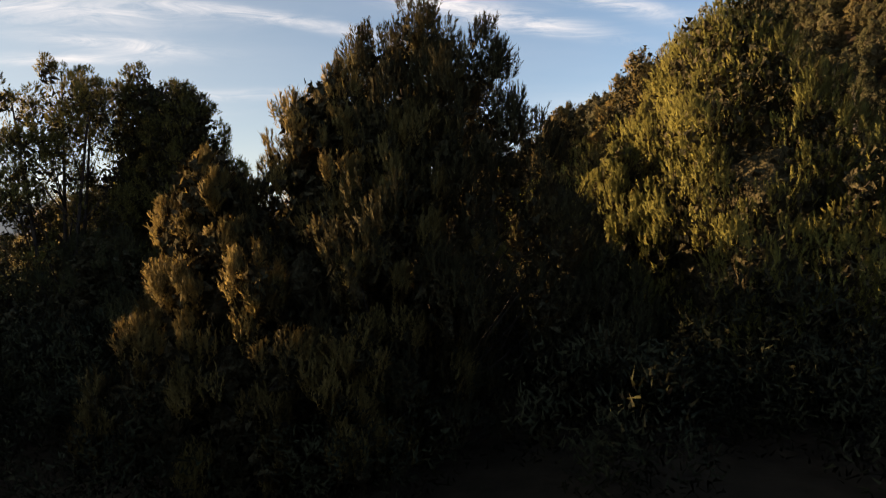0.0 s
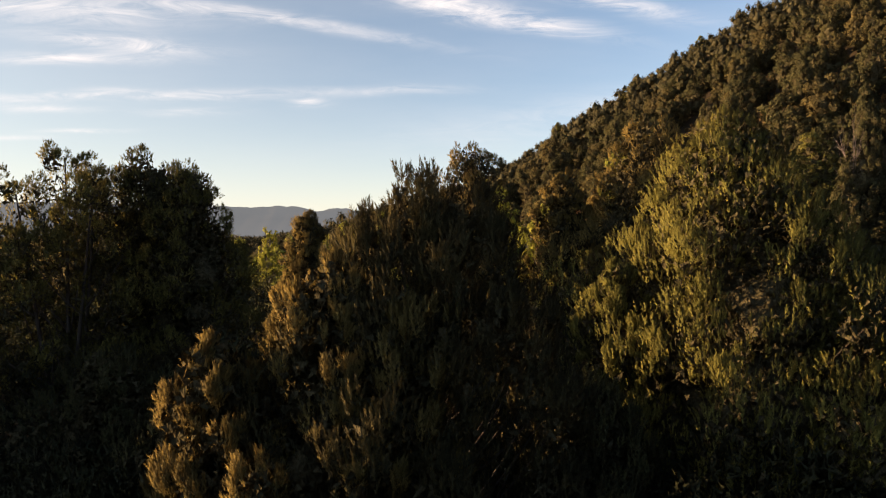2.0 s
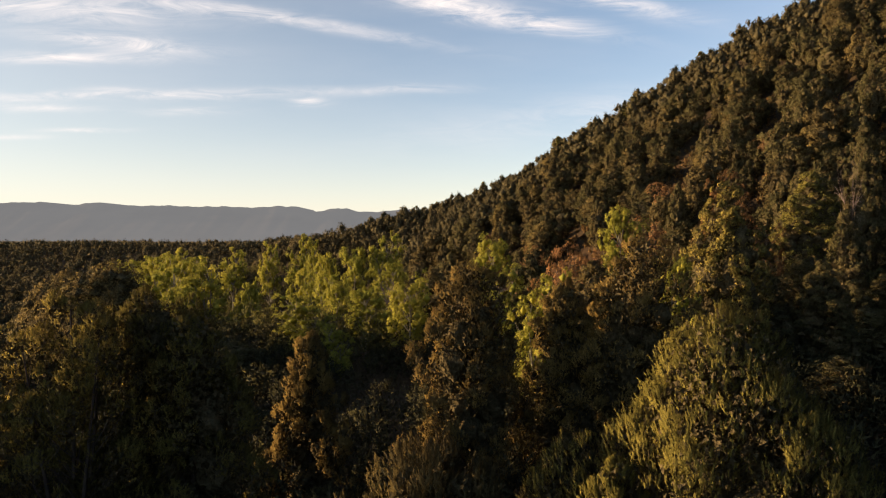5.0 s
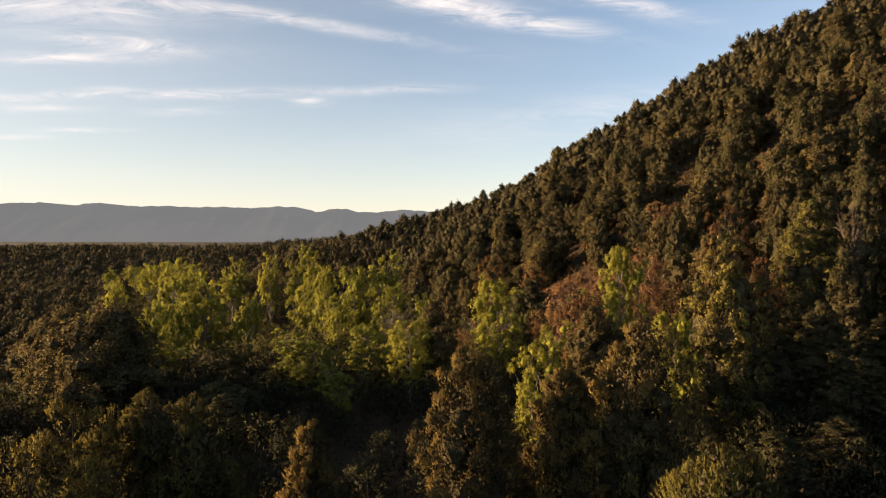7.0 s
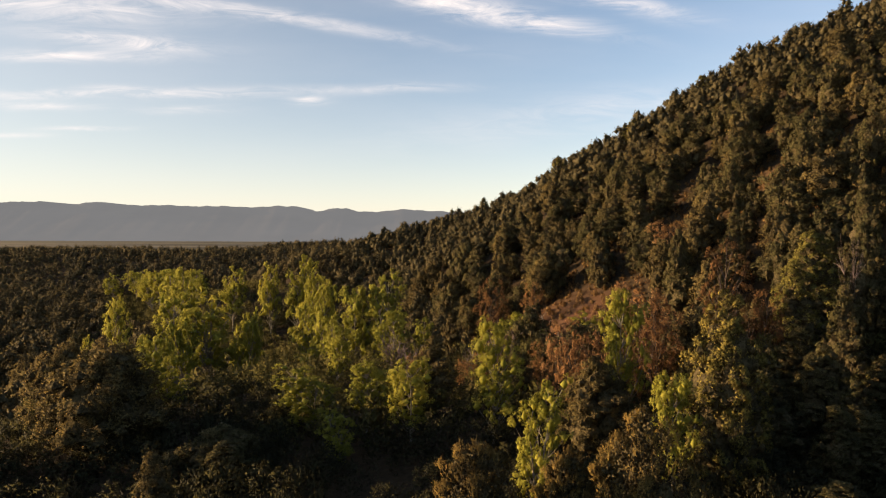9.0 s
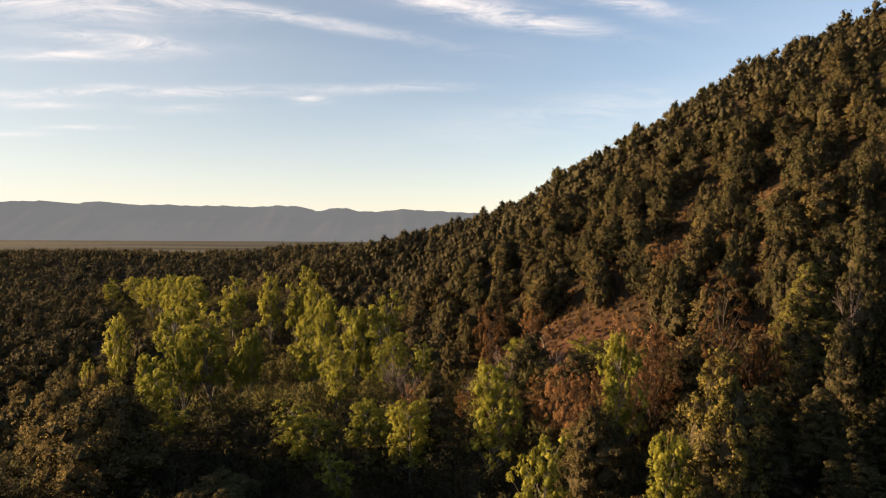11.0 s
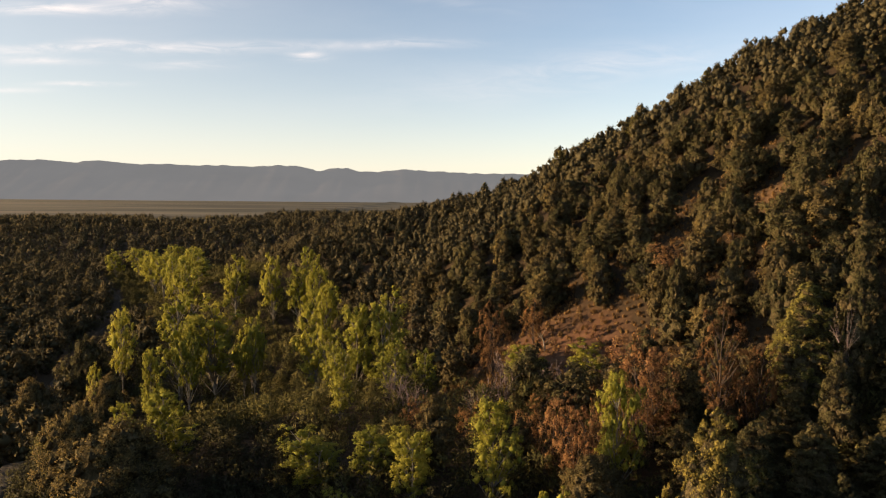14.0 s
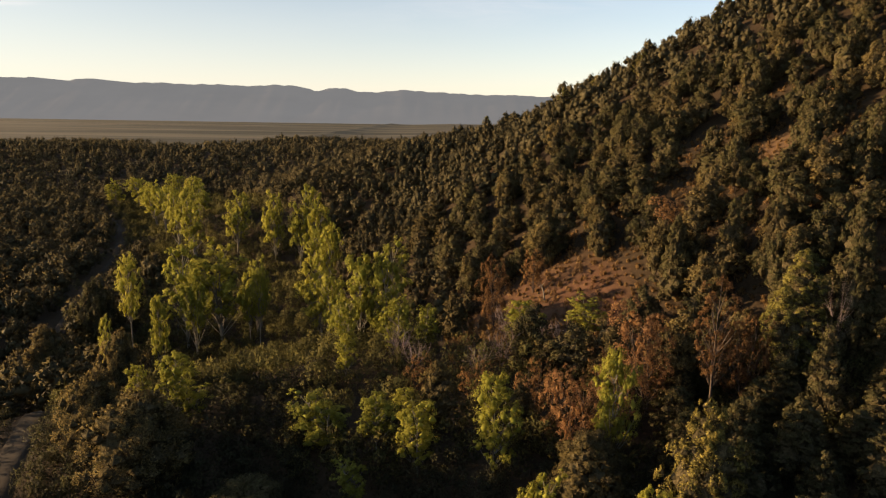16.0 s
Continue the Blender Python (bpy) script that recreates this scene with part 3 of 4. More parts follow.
# ---- near pines ----
near_pines = (
    # x, y, top, half-width, stems, boughs, clear stem, roundness, needles, dense inside, label
    (-10.7, 19.4, 9.2, 2.7, 4, 76, 0.20, 3.0, PINE_OLIVE, False, "tall pinyon pine with open upper limbs, dark against the sky"),
    (-9.1, 20.2, 9.2, 2.3, 2, 60, 0.04, 2.6, PINE_OLIVE, True, "dense dark pinyon pine crowded between two others"),
    (-7.6, 19.7, 8.65, 2.4, 1, 60, 0.03, 2.0, PINE_OLIVE, True, "dense rounded pinyon pine in deep shade"),
    (-1.05, 11.3, 7.8, 2.6, 2, 80, 0.04, 3.0, PINE_DULL, False, "pinyon pine with upright needle tufts, lit on one side"),
    (-2.3, 10.1, 6.65, 1.7, 2, 50, 0.03, 1.7, PINE_BROWN, True, "smaller pinyon pine with golden sunlit tufts"),
    (-3.7, 10.0, 5.6, 1.5, 2, 40, 0.03, 1.9, PINE_BROWN, True, "young pinyon pine with golden tufts beside a taller one"),
    (4.7, 15.0, 9.2, 4.1, 1, 130, 0.03, 1.35, PINE, True, "broad cone-shaped pinyon pine with golden-green side"),
    (5.9, 24.2, 10.8, 2.9, 2, 84, 0.06, 2.3, PINE_BROWN, True, "large olive-brown pinyon pine with upright tufts"),
    (3.4, 25.2, 9.2, 2.3, 1, 64, 0.06, 2.4, PINE_BROWN, True, "olive-brown pinyon pine leaning on a larger one"),
    (-5.1, 23.2, 7.6, 1.7, 1, 50, 0.05, 2.2, PINE_BROWN, True, "slim brown-green pinyon pine"),
    (0.1, 24.0, 9.9, 2.6, 2, 74, 0.06, 2.6, PINE_BROWN, True, "brownish pinyon pine with an open crown"),
    (2.5, 14.8, 6.4, 1.2, 1, 34, 0.03, 2.0, PINE, True, "slim pinyon pine with golden-green tips beside a broad one"),
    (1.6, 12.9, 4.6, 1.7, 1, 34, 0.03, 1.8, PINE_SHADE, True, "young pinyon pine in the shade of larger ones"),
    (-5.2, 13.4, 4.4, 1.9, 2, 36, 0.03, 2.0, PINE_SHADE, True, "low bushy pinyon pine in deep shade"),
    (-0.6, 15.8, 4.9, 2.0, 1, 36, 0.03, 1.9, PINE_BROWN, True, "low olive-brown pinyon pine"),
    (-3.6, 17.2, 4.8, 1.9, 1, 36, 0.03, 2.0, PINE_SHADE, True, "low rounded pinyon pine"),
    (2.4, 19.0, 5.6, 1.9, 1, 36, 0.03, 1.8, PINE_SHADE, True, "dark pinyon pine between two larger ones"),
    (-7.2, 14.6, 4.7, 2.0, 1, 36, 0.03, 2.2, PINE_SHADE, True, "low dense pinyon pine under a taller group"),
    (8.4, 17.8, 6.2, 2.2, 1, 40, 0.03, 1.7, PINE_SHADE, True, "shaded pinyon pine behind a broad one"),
    (6.0, 12.9, 5.6, 1.3, 1, 30, 0.03, 1.8, PINE, True, "low dark pinyon pine with sunlit tips"),
)
for n_, (x, y, top, r, stems, boughs, clear, point, mat, dense, label) in enumerate(near_pines):
    h = top - float(land(x, y))
    if y < 15.5 and top > 5.5:
        ms = pine_meshes(100 + n_, h, r, int(boughs * 1.25), 7, 15, 0.25 if r < 3 else 0.19, 0.062, 0.0125, 22, mat, clear=clear, stems=stems, point=point, puff=0.20 if r < 3 else 0.215, dense=dense, lump=0.42)
    elif y < 15.9:
        ms = pine_meshes(100 + n_, h, r, boughs, 6, 14, 0.22, 0.07, 0.018, 12, mat, clear=clear, stems=stems, point=point, puff=0.28, dense=dense)
    else:
        ms = pine_meshes(100 + n_, h, r, boughs, 8, 20, 0.16, 0.065, 0.021, 9, mat, clear=clear, stems=stems, point=point, puff=0.23, dense=dense, lift=0.5)
    plant("pine_tree", ms, x, y, label, "pine tree", "near pines")


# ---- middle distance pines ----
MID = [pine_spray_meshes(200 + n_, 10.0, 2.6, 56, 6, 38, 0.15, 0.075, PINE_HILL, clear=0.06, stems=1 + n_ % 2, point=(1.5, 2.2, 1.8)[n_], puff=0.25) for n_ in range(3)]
MID_BROWN = [pine_spray_meshes(230 + n_, 10.0, 2.6, 56, 6, 38, 0.15, 0.075, PINE_DULL, clear=0.06, stems=1 + n_, point=2.2, puff=0.25) for n_ in range(2)]
TALL = pine_spray_meshes(240, 14.0, 2.8, 60, 6, 40, 0.16, 0.08, PINE, clear=0.14, stems=1, point=2.0, puff=0.26, low=0.8)
rng_place = np.random.default_rng(5)
mid_pines = (
    # x, y, top, half-width, brown
    (-15.5, 35.6, 5.6, 1.5, 1), (32.4, 56.0, 13.0, 2.2, 0),
    (18.0, 33.0, 5.0, 2.4, 0), (24.0, 40.0, 6.6, 2.6, 0),
    (22.5, 50.0, 9.0, 2.5, 0), (27.0, 50.0, 9.0, 2.6, 0), (13.0, 29.0, 5.6, 2.2, 0), (31.0, 45.0, 9.5, 2.6, 0),
    (9.5, 27.0, 6.0, 1.9, 0), (37.0, 53.0, 13.0, 2.7, 0), (14.5, 22.0, 5.5, 2.2, 0), (20.0, 27.0, 5.8, 2.4, 0),
    (8.6, 42.5, 9.3, 2.4, 1), (0.7, 91.0, 6.3, 2.0, 1), (30.2, 88.3, 18.0, 1.9, 0), (37.1, 87.3, 20.6, 2.0, 0),
    (-1.4, 59.7, 8.0, 2.2, 1), (48.8, 92.6, 31.0, 2.1, 0), (39.5, 76.4, 18.5, 2.2, 0), (40.5, 66.0, 19.0, 2.5, 0),
    (44.0, 72.0, 23.0, 2.6, 0), (20.5, 45.0, 8.0, 2.4, 0),
    (-14.5, 44.0, 3.0, 2.0, 0), (-38.0, 47.0, 6.0, 2.6, 0), (26.5, 66.0, 11.0, 2.2, 0), (6.0, 58.0, 6.5, 1.9, 1),
)
# unseen pines added left of the view, to shade the near group
for n_, (x, y, top, r) in enumerate(((-17.8, 21.4, 8.7, 2.6), (-21.6, 22.6, 9.0, 2.6), (-16.9, 18.9, 8.1, 1.8), (-14.6, 15.8, 6.8, 1.6), (-17.2, 16.4, 7.4, 2.0), (-20.5, 19.0, 8.3, 2.2))):
    plant("pine_tree", MID[n_ % 3], x, y, "tall unseen pine added beside the clearing to cast shade", "pine tree", "side pines", n_ * 1.1, r / 2.6, (top - float(land(x, y))) / 10.0)
ROUND = [pine_spray_meshes(250 + n_, 9.0, 4.2, 84, 6, 36, 0.18, 0.095, (PINE_DULL, PINE_HILL)[n_], clear=0.03, stems=2, point=2.6, puff=0.21, small=0.62) for n_ in range(2)]
for x, y, top, r, kind_ in ((-31.5, 56.5, 7.9, 3.3, 0), (-25.0, 50.5, 8.8, 4.7, 0), (-60.0, 97.0, -1.5, 4.6, 0), (-66.0, 123.0, -1.0, 4.8, 1), (-15.5, 46.0, 4.0, 3.0, 1), (-38.0, 75.0, 5.4, 3.0, 0), (10.0, 46.0, 8.0, 3.4, 0)):
    plant("pine_tree", ROUND[kind_], x, y, "broad rounded pine with a brown-lit edge", "pine tree", "valley pines", x, r / 4.2, (top - float(land(x, y))) / 9.0)
LIT = pine_spray_meshes(260, 11.0, 2.7, 84, 6, 42, 0.15, 0.075, PINE_OLIVE, clear=0.05, stems=2, point=2.8, puff=0.22)
plant("pine_tree", LIT, 14.8, 38.5, "full golden-green pine at the foot of the hill", "pine tree", "valley pines", 0.4, 1.0, (13.9 - float(land(14.8, 38.5))) / 11.0)
for x, y, top, r in ((36.0, 67.5, 17.3, 3.7), (31.8, 63.0, 14.6, 2.8), (63.1, 165.0, 56.4, 2.0), (38.9, 177.0, 41.2, 2.2), (31.5, 182.0, 38.2, 2.3), (15.0, 237.0, 30.6, 2.4), (47.5, 168.0, 46.0, 2.3)):
    plant("pine_tree", TALL, x, y, "tall pine with open layered boughs standing over the others", "pine tree", "valley pines", x, r / 2.8, (top - float(land(x, y))) / 14.0)
for n_, (x, y, top, r, brown) in enumerate(mid_pines):
    h = max(3.0, top - float(land(x, y)))
    ms = (MID_BROWN if brown else MID)[n_ % (2 if brown else 3)]
    plant("pine_tree", ms, x, y, "brown-green pinyon pine on the valley side" if brown else "dark green pinyon pine at the foot of the hill",
          "pine tree", "valley pines", rng_place.random() * 6.28, r / 2.6, h / 10.0)


hollow = np.random.default_rng(15)
for x, y in ((29, 54), (34, 51), (38, 57), (41, 62), (36, 60), (44, 58), (28, 58), (24, 53), (19, 52), (17, 47), (31, 49), (26, 44), (21, 38), (40, 50), (46, 64), (30, 60), (20, 57)):
    plant("pine_tree", MID[int(hollow.integers(3))], x + hollow.normal(0, 0.6), y + hollow.normal(0, 0.6), "young dark pine in the shaded hollow", "pine tree", "hollow pines",
          hollow.random() * 6.28, 0.7 + 0.3 * hollow.random(), 0.42 + 0.25 * hollow.random())


# ---- cottonwoods along the creek ----
CW = [broad_meshes(300 + n_, 10.0, 2.4, 58, 5, 44, 0.115, COTTON, BARK_PALE, clear=(0.22, 0.16, 0.36)[n_], stems=1 + n_ % 2) for n_ in range(3)]
CW_FAR = [broad_meshes(320 + n_, 20.0, 5.2, 64, 5, 34, 0.25, COTTON, BARK_PALE, sides=4, clear=(0.42, 0.36, 0.48)[n_], stems=(2, 3, 2)[n_], puff=0.23) for n_ in range(3)]
CW_HIGH = broad_meshes(330, 12.0, 2.4, 40, 5, 40, 0.12, COTTON, BARK_PALE, clear=0.46, stems=1, puff=0.32)
cottonwoods = (
    # x, y, top, half-width
    (-48.0, 121.0, 6.3, 5.3), (-42.0, 123.0, 7.0, 5.6), (-36.4, 121.0, -0.6, 1.5), (-26.8, 62.6, 7.6, 1.9), (-29.8, 61.0, 6.8, 1.2), (-54.2, 112.0, 6.6, 2.2),
    (-22.0, 117.0, 5.2, 3.6), (-8.9, 100.0, 11.6, 3.7), (-13.5, 101.0, 9.2, 3.0), (-6.4, 82.0, 8.0, 2.2), (-13.7, 87.0, 6.4, 1.9),
    (-6.8, 55.2, 6.6, 1.9), (-3.1, 51.8, 7.6, 2.0), (-11.6, 57.0, 6.0, 2.6), (-11.9, 73.3, 5.8, 1.3), (3.0, 50.2, 10.9, 2.0), (4.4, 38.6, 9.0, 1.6),
    (12.0, 49.4, 12.9, 1.9), (9.3, 82.6, 7.6, 2.7), (18.5, 86.4, 7.0, 2.8), (10.8, 35.3, 9.8, 1.4), (-44.4, 84.2, 4.2, 0.9),
    (-3.0, 84.0, 7.0, 1.6), (-34.0, 119.0, 3.0, 1.8), (-12.0, 60.0, 3.6, 1.5), (-8.0, 48.0, 5.0, 1.3), (-46.0, 104.0, 1.5, 1.6),
    (-39.5, 182.0, 11.6, 4.2), (-34.0, 176.0, 10.0, 3.8), (-25.0, 141.0, 7.6, 2.8),
    (-73.0, 196.0, 7.6, 4.2), (-84.0, 212.0, 6.2, 4.6), (-98.0, 236.0, 5.0, 4.6), (-112.0, 262.0, 3.6, 4.8), (-124.0, 286.0, 1.6, 5.0),
    (-140.0, 311.0, 0.6, 5.0), (-90.0, 248.0, 4.0, 4.6), (-104.0, 282.0, 2.4, 5.0), (-132.0, 330.0, 0.5, 5.5),
    (-47.0, 186.0, 9.6, 3.8), (-37.0, 128.0, 3.0, 2.8), (-90.0, 226.0, 5.4, 4.4), (-62.0, 200.0, 7.8, 4.2),
    (-16.0, 96.0, 4.0, 2.4), (-18.5, 108.0, 4.6, 2.6), (-4.5, 60.5, 5.0, 1.6), (-25.5, 63.0, 3.2, 1.6), (-43.0, 112.0, 2.4, 2.4),
    (-30.0, 160.0, 4.0, 3.0), (-154.0, 318.0, -1.0, 4.6), (-116.0, 310.0, 1.4, 5.0),
)
for n_, (x, y, top, r) in enumerate(cottonwoods):
    h = max(3.0, top - float(land(x, y)))
    ms, hh, rr = (CW[n_ % 3], 10.0, 2.4) if y < 105 else (CW_FAR[n_ % 3], 20.0, 5.2)
    if (x, y) in ((-54.2, 112.0), (-44.4, 84.2), (-29.8, 61.0)):
        ms, hh, rr = CW_HIGH, 12.0, 2.4
    plant("cottonwood_tree", ms, x, y, "yellow-green cottonwood with a pale trunk by the creek", "cottonwood tree", "creek cottonwoods",
          rng_place.random() * 6.28, (1.1 if y < 105 else 1.18) * r / rr, h / hh)


# ---- oaks in autumn colour ----
OAKS = [broad_meshes(400 + n_, 8.0, 3.0, 56, 5, 36, 0.115, (OAK, OAK_BROWN)[n_ % 2], BARK, clear=0.25, stems=2 + n_ % 2, puff=0.25, loose=0.9, core=0.0, tall=1.1) for n_ in range(2)]
oaks = (
    (19.5, 63.7, 12.6, 3.2, 0), (10.4, 52.6, 10.2, 2.2, 0), (6.6, 93.8, 11.0, 2.4, 1), (13.8, 104.8, 9.6, 2.0, 1),
    (33.0, 101.0, 19.0, 2.2, 0), (15.0, 58.0, 8.6, 2.0, 0), (8.0, 63.0, 7.0, 1.8, 1), (28.0, 62.0, 12.0, 2.2, 1),
    (13.0, 56.5, 7.6, 1.7, 0), (8.6, 56.0, 8.2, 1.5, 0), (21.5, 70.0, 9.4, 1.9, 0), (16.0, 68.0, 6.6, 1.6, 1), (2.5, 66.0, 5.6, 1.7, 1), (-3.5, 70.0, 4.6, 1.6, 1),
)
for n_, (x, y, top, r, brown) in enumerate(oaks):
    h = max(2.5, top - float(land(x, y)))
    plant("oak_tree", OAKS[brown], x, y, "oak with sparse brown leaves and dark limbs" if brown else "oak in orange autumn leaf", "oak tree", "hillside oaks",
          rng_place.random() * 6.28, 1.2 * r / 3.0, h / 8.0)


HIGH_OAK = broad_meshes(410, 14.0, 2.5, 50, 5, 34, 0.12, OAK_BROWN, BARK, clear=0.5, stems=2, puff=0.27, loose=0.9, core=0.0, tall=1.1)
plant("oak_tree", HIGH_OAK, 23.9, 59.2, "tall oak with sparse orange-brown leaves and dark limbs", "oak tree", "hillside oaks", 0.7, 1.0, (16.5 - float(land(23.9, 59.2))) / 14.0)


# ---- bare shrubs and a dead tree ----
def twig_meshes(seed, h, r, stems, forks):
    """A leafless shrub: stems from one foot, each forking into thin twigs."""
    rng = np.random.default_rng(seed)
    paths, fine = [], []
    for i in range(stems):
        a = i * 2.4 + rng.normal(0, 0.3)
        out = np.array([math.cos(a), math.sin(a), 0.0])
        end = out * r * (0.4 + 0.6 * rng.random()) + np.array([0, 0, h * (0.6 + 0.4 * rng.random())])
        stem = bend(np.array([0, 0, -0.2]), out * r * 0.15 + np.array([0, 0, h * 0.4]), end, 5)
        paths.append((stem, np.linspace(0.035, 0.014, 5)))
        for _ in range(forks):
            b = stem[1 + int(rng.random() * 4)]
            tip = b + unit(out * 0.5 + rng.normal(0, 0.5, 3) + np.array([0, 0, 0.9])) * h * (0.2 + 0.22 * rng.random())
            fine.append((bend(b, (b + tip) / 2 + rng.normal(0, 0.04 * h, 3), tip, 4), np.linspace(0.022, 0.010, 4)))
    v, f = tubes(paths, 4)
    w, g = tubes(fine, 3)
    return tri_mesh("trunk", v, f, TWIG, True), tri_mesh("twig_crown", w, g, TWIG, True)


BARE = [twig_meshes(600 + n_, 3.2, 1.5, 12, 12) for n_ in range(2)]
for n_, (x, y, s_) in enumerate(((9.6, 79.0, 1.3), (11.6, 77.0, 1.1), (-6.0, 78.0, 1.4), (-4.2, 75.0, 1.2), (13.8, 80.5, 1.0), (6.0, 74.0, 1.2), (7.6, 86.0, 1.1), (15.5, 62.0, 1.2), (3.0, 72.0, 1.0))):
    e = new("bare_shrub")
    e.matrix_basis = Matrix.LocRotScale((x, y, float(land(x, y))), Euler((0, 0, n_ * 1.3)), (s_, s_, s_))
    for part_name, me in zip(("trunk", "twig_crown"), BARE[n_ % 2]):
        new(part_name, me).parent = e
    tagged(e, "leafless shrub with mauve-grey twigs on the slope", "shrub", "bare shrubs")


GREY = twig_meshes(610, 7.0, 1.7, 6, 22)
for x, y, top in ((32.8, 56.3, 14.4),):
    e = new("bare_tree")
    s_ = (top - float(land(x, y))) / 7.0
    e.matrix_basis = Matrix.LocRotScale((x, y, float(land(x, y))), Euler((0, 0, x)), (0.4, 0.4, s_))
    for part_name, me in zip(("trunk", "twig_crown"), GREY):
        new(part_name, me).parent = e
    tagged(e, "tall leafless grey tree at the foot of the hill", "bare tree")


def make_snag():
    """A bleached dead tree: a leaning broken trunk with a few stubs."""
    trunk = bend(np.array([0, 0, -0.4]), np.array([0.15, 0, 1.3]), np.array([-0.7, 0.1, 2.7]), 8)
    stubs = [(bend(trunk[3], trunk[3] + np.array([0.4, 0, 0.3]), trunk[3] + np.array([0.9, 0.1, 0.9]), 5), np.linspace(0.07, 0.025, 5)),
             (bend(trunk[5], trunk[5] + np.array([-0.4, 0.1, 0.2]), trunk[5] + np.array([-0.8, 0.2, 0.8]), 5), np.linspace(0.06, 0.02, 5)),
             (bend(trunk[6], trunk[6] + np.array([0.2, -0.2, 0.3]), trunk[6] + np.array([0.5, -0.3, 0.9]), 5), np.linspace(0.05, 0.02, 5))]
    e = new("dead_tree")
    e.matrix_basis = pose(15.0, 101.0, float(land(15.0, 101.0)))
    v, f = tubes([(trunk, np.linspace(0.17, 0.06, 8))], 8)
    new("trunk", tri_mesh("trunk", v, f, BARK_PALE, True)).parent = e
    for st in stubs:
        v, f = tubes([st], 6)
        new("branch_stub", tri_mesh("branch_stub", v, f, BARK_PALE, True)).parent = e
    tagged(e, "bleached broken dead tree standing in the clearing", "dead tree")


make_snag()


# ---- the wooded hill and the forest beyond ----
def open_ground(x, y):
    """Where no forest pine grows: clearings, the creek wood, the near ground."""
    clear_low = ((x - 12.5) / 13) ** 2 + ((y - 93) / 17) ** 2 < 1
    clear_up = ((x - 48) / 6) ** 2 + ((y - 104) / 3.6) ** 2 < 1
    knots = [60, 100, 118, 182, 311, 345]
    creek = (x < np.interp(y, knots, [12, -2, -16, -32, -96, -110])) & (x > np.interp(y, knots, [-34, -50, -60, -78, -156, -170])) & (y > 40) & (y < 345)
    near = (x > -20) & (x < 17 + 0.14 * y) & (y > -12) & (y < 62)
    track = (np.abs(x - np.interp(y, *ROAD_WAY)) < 3.2) & (y > 30) & (y < 355)
    return clear_low | clear_up | creek | near | track


def scatter(rng, x0, x1, y0, y1, gap):
    nx, ny = int((x1 - x0) / gap), int((y1 - y0) / gap)
    gx, gy = np.meshgrid(np.arange(nx), np.arange(ny))
    x = x0 + (gx + 0.5 + rng.uniform(-0.62, 0.62, gx.shape)) * gap
    y = y0 + (gy + 0.5 + rng.uniform(-0.62, 0.62, gx.shape)) * gap
    return x.reshape(-1), y.reshape(-1)


def in_view(x, y, margin=14.0):
    return (y > 8) & (np.abs(x + 1) < 0.68 * y + margin)


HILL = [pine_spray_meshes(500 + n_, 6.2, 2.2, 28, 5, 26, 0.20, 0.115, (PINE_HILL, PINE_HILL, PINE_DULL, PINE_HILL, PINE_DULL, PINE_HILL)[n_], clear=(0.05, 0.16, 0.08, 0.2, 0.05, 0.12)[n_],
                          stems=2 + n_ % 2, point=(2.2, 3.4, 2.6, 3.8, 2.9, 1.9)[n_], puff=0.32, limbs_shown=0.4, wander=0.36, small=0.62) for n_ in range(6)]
rng_f = np.random.default_rng(77)
fx, fy = scatter(rng_f, -30, 150, 34, 290, 3.9)
keep = ~open_ground(fx, fy) & in_view(fx, fy) & ~((fx < 48) & (fy < 65)) & ~((np.abs(fx - 34) < 5) & (fy < 70)) & (rng_f.random(len(fx)) < np.where((fx > 34) & (fy < 125), 0.78, 0.88)) & (land(fx, fy) > -1)
fx, fy = fx[keep], fy[keep]
order = np.argsort(np.hypot(fx, fy), kind="stable")
fx, fy = fx[order], fy[order]
for x, y in zip(fx[:295], fy[:295]):
    s_ = 0.72 + 0.5 * rng_f.random()
    plant("pine_tree", HILL[int(rng_f.integers(6))], float(x), float(y), "olive-green pinyon pine on the dry hillside", "pine tree", "hill pines",
          float(rng_f.random() * 6.28), s_ * float(0.94 + 0.3 * rng_f.random()), s_ * float(0.80 + 0.36 * rng_f.random()))


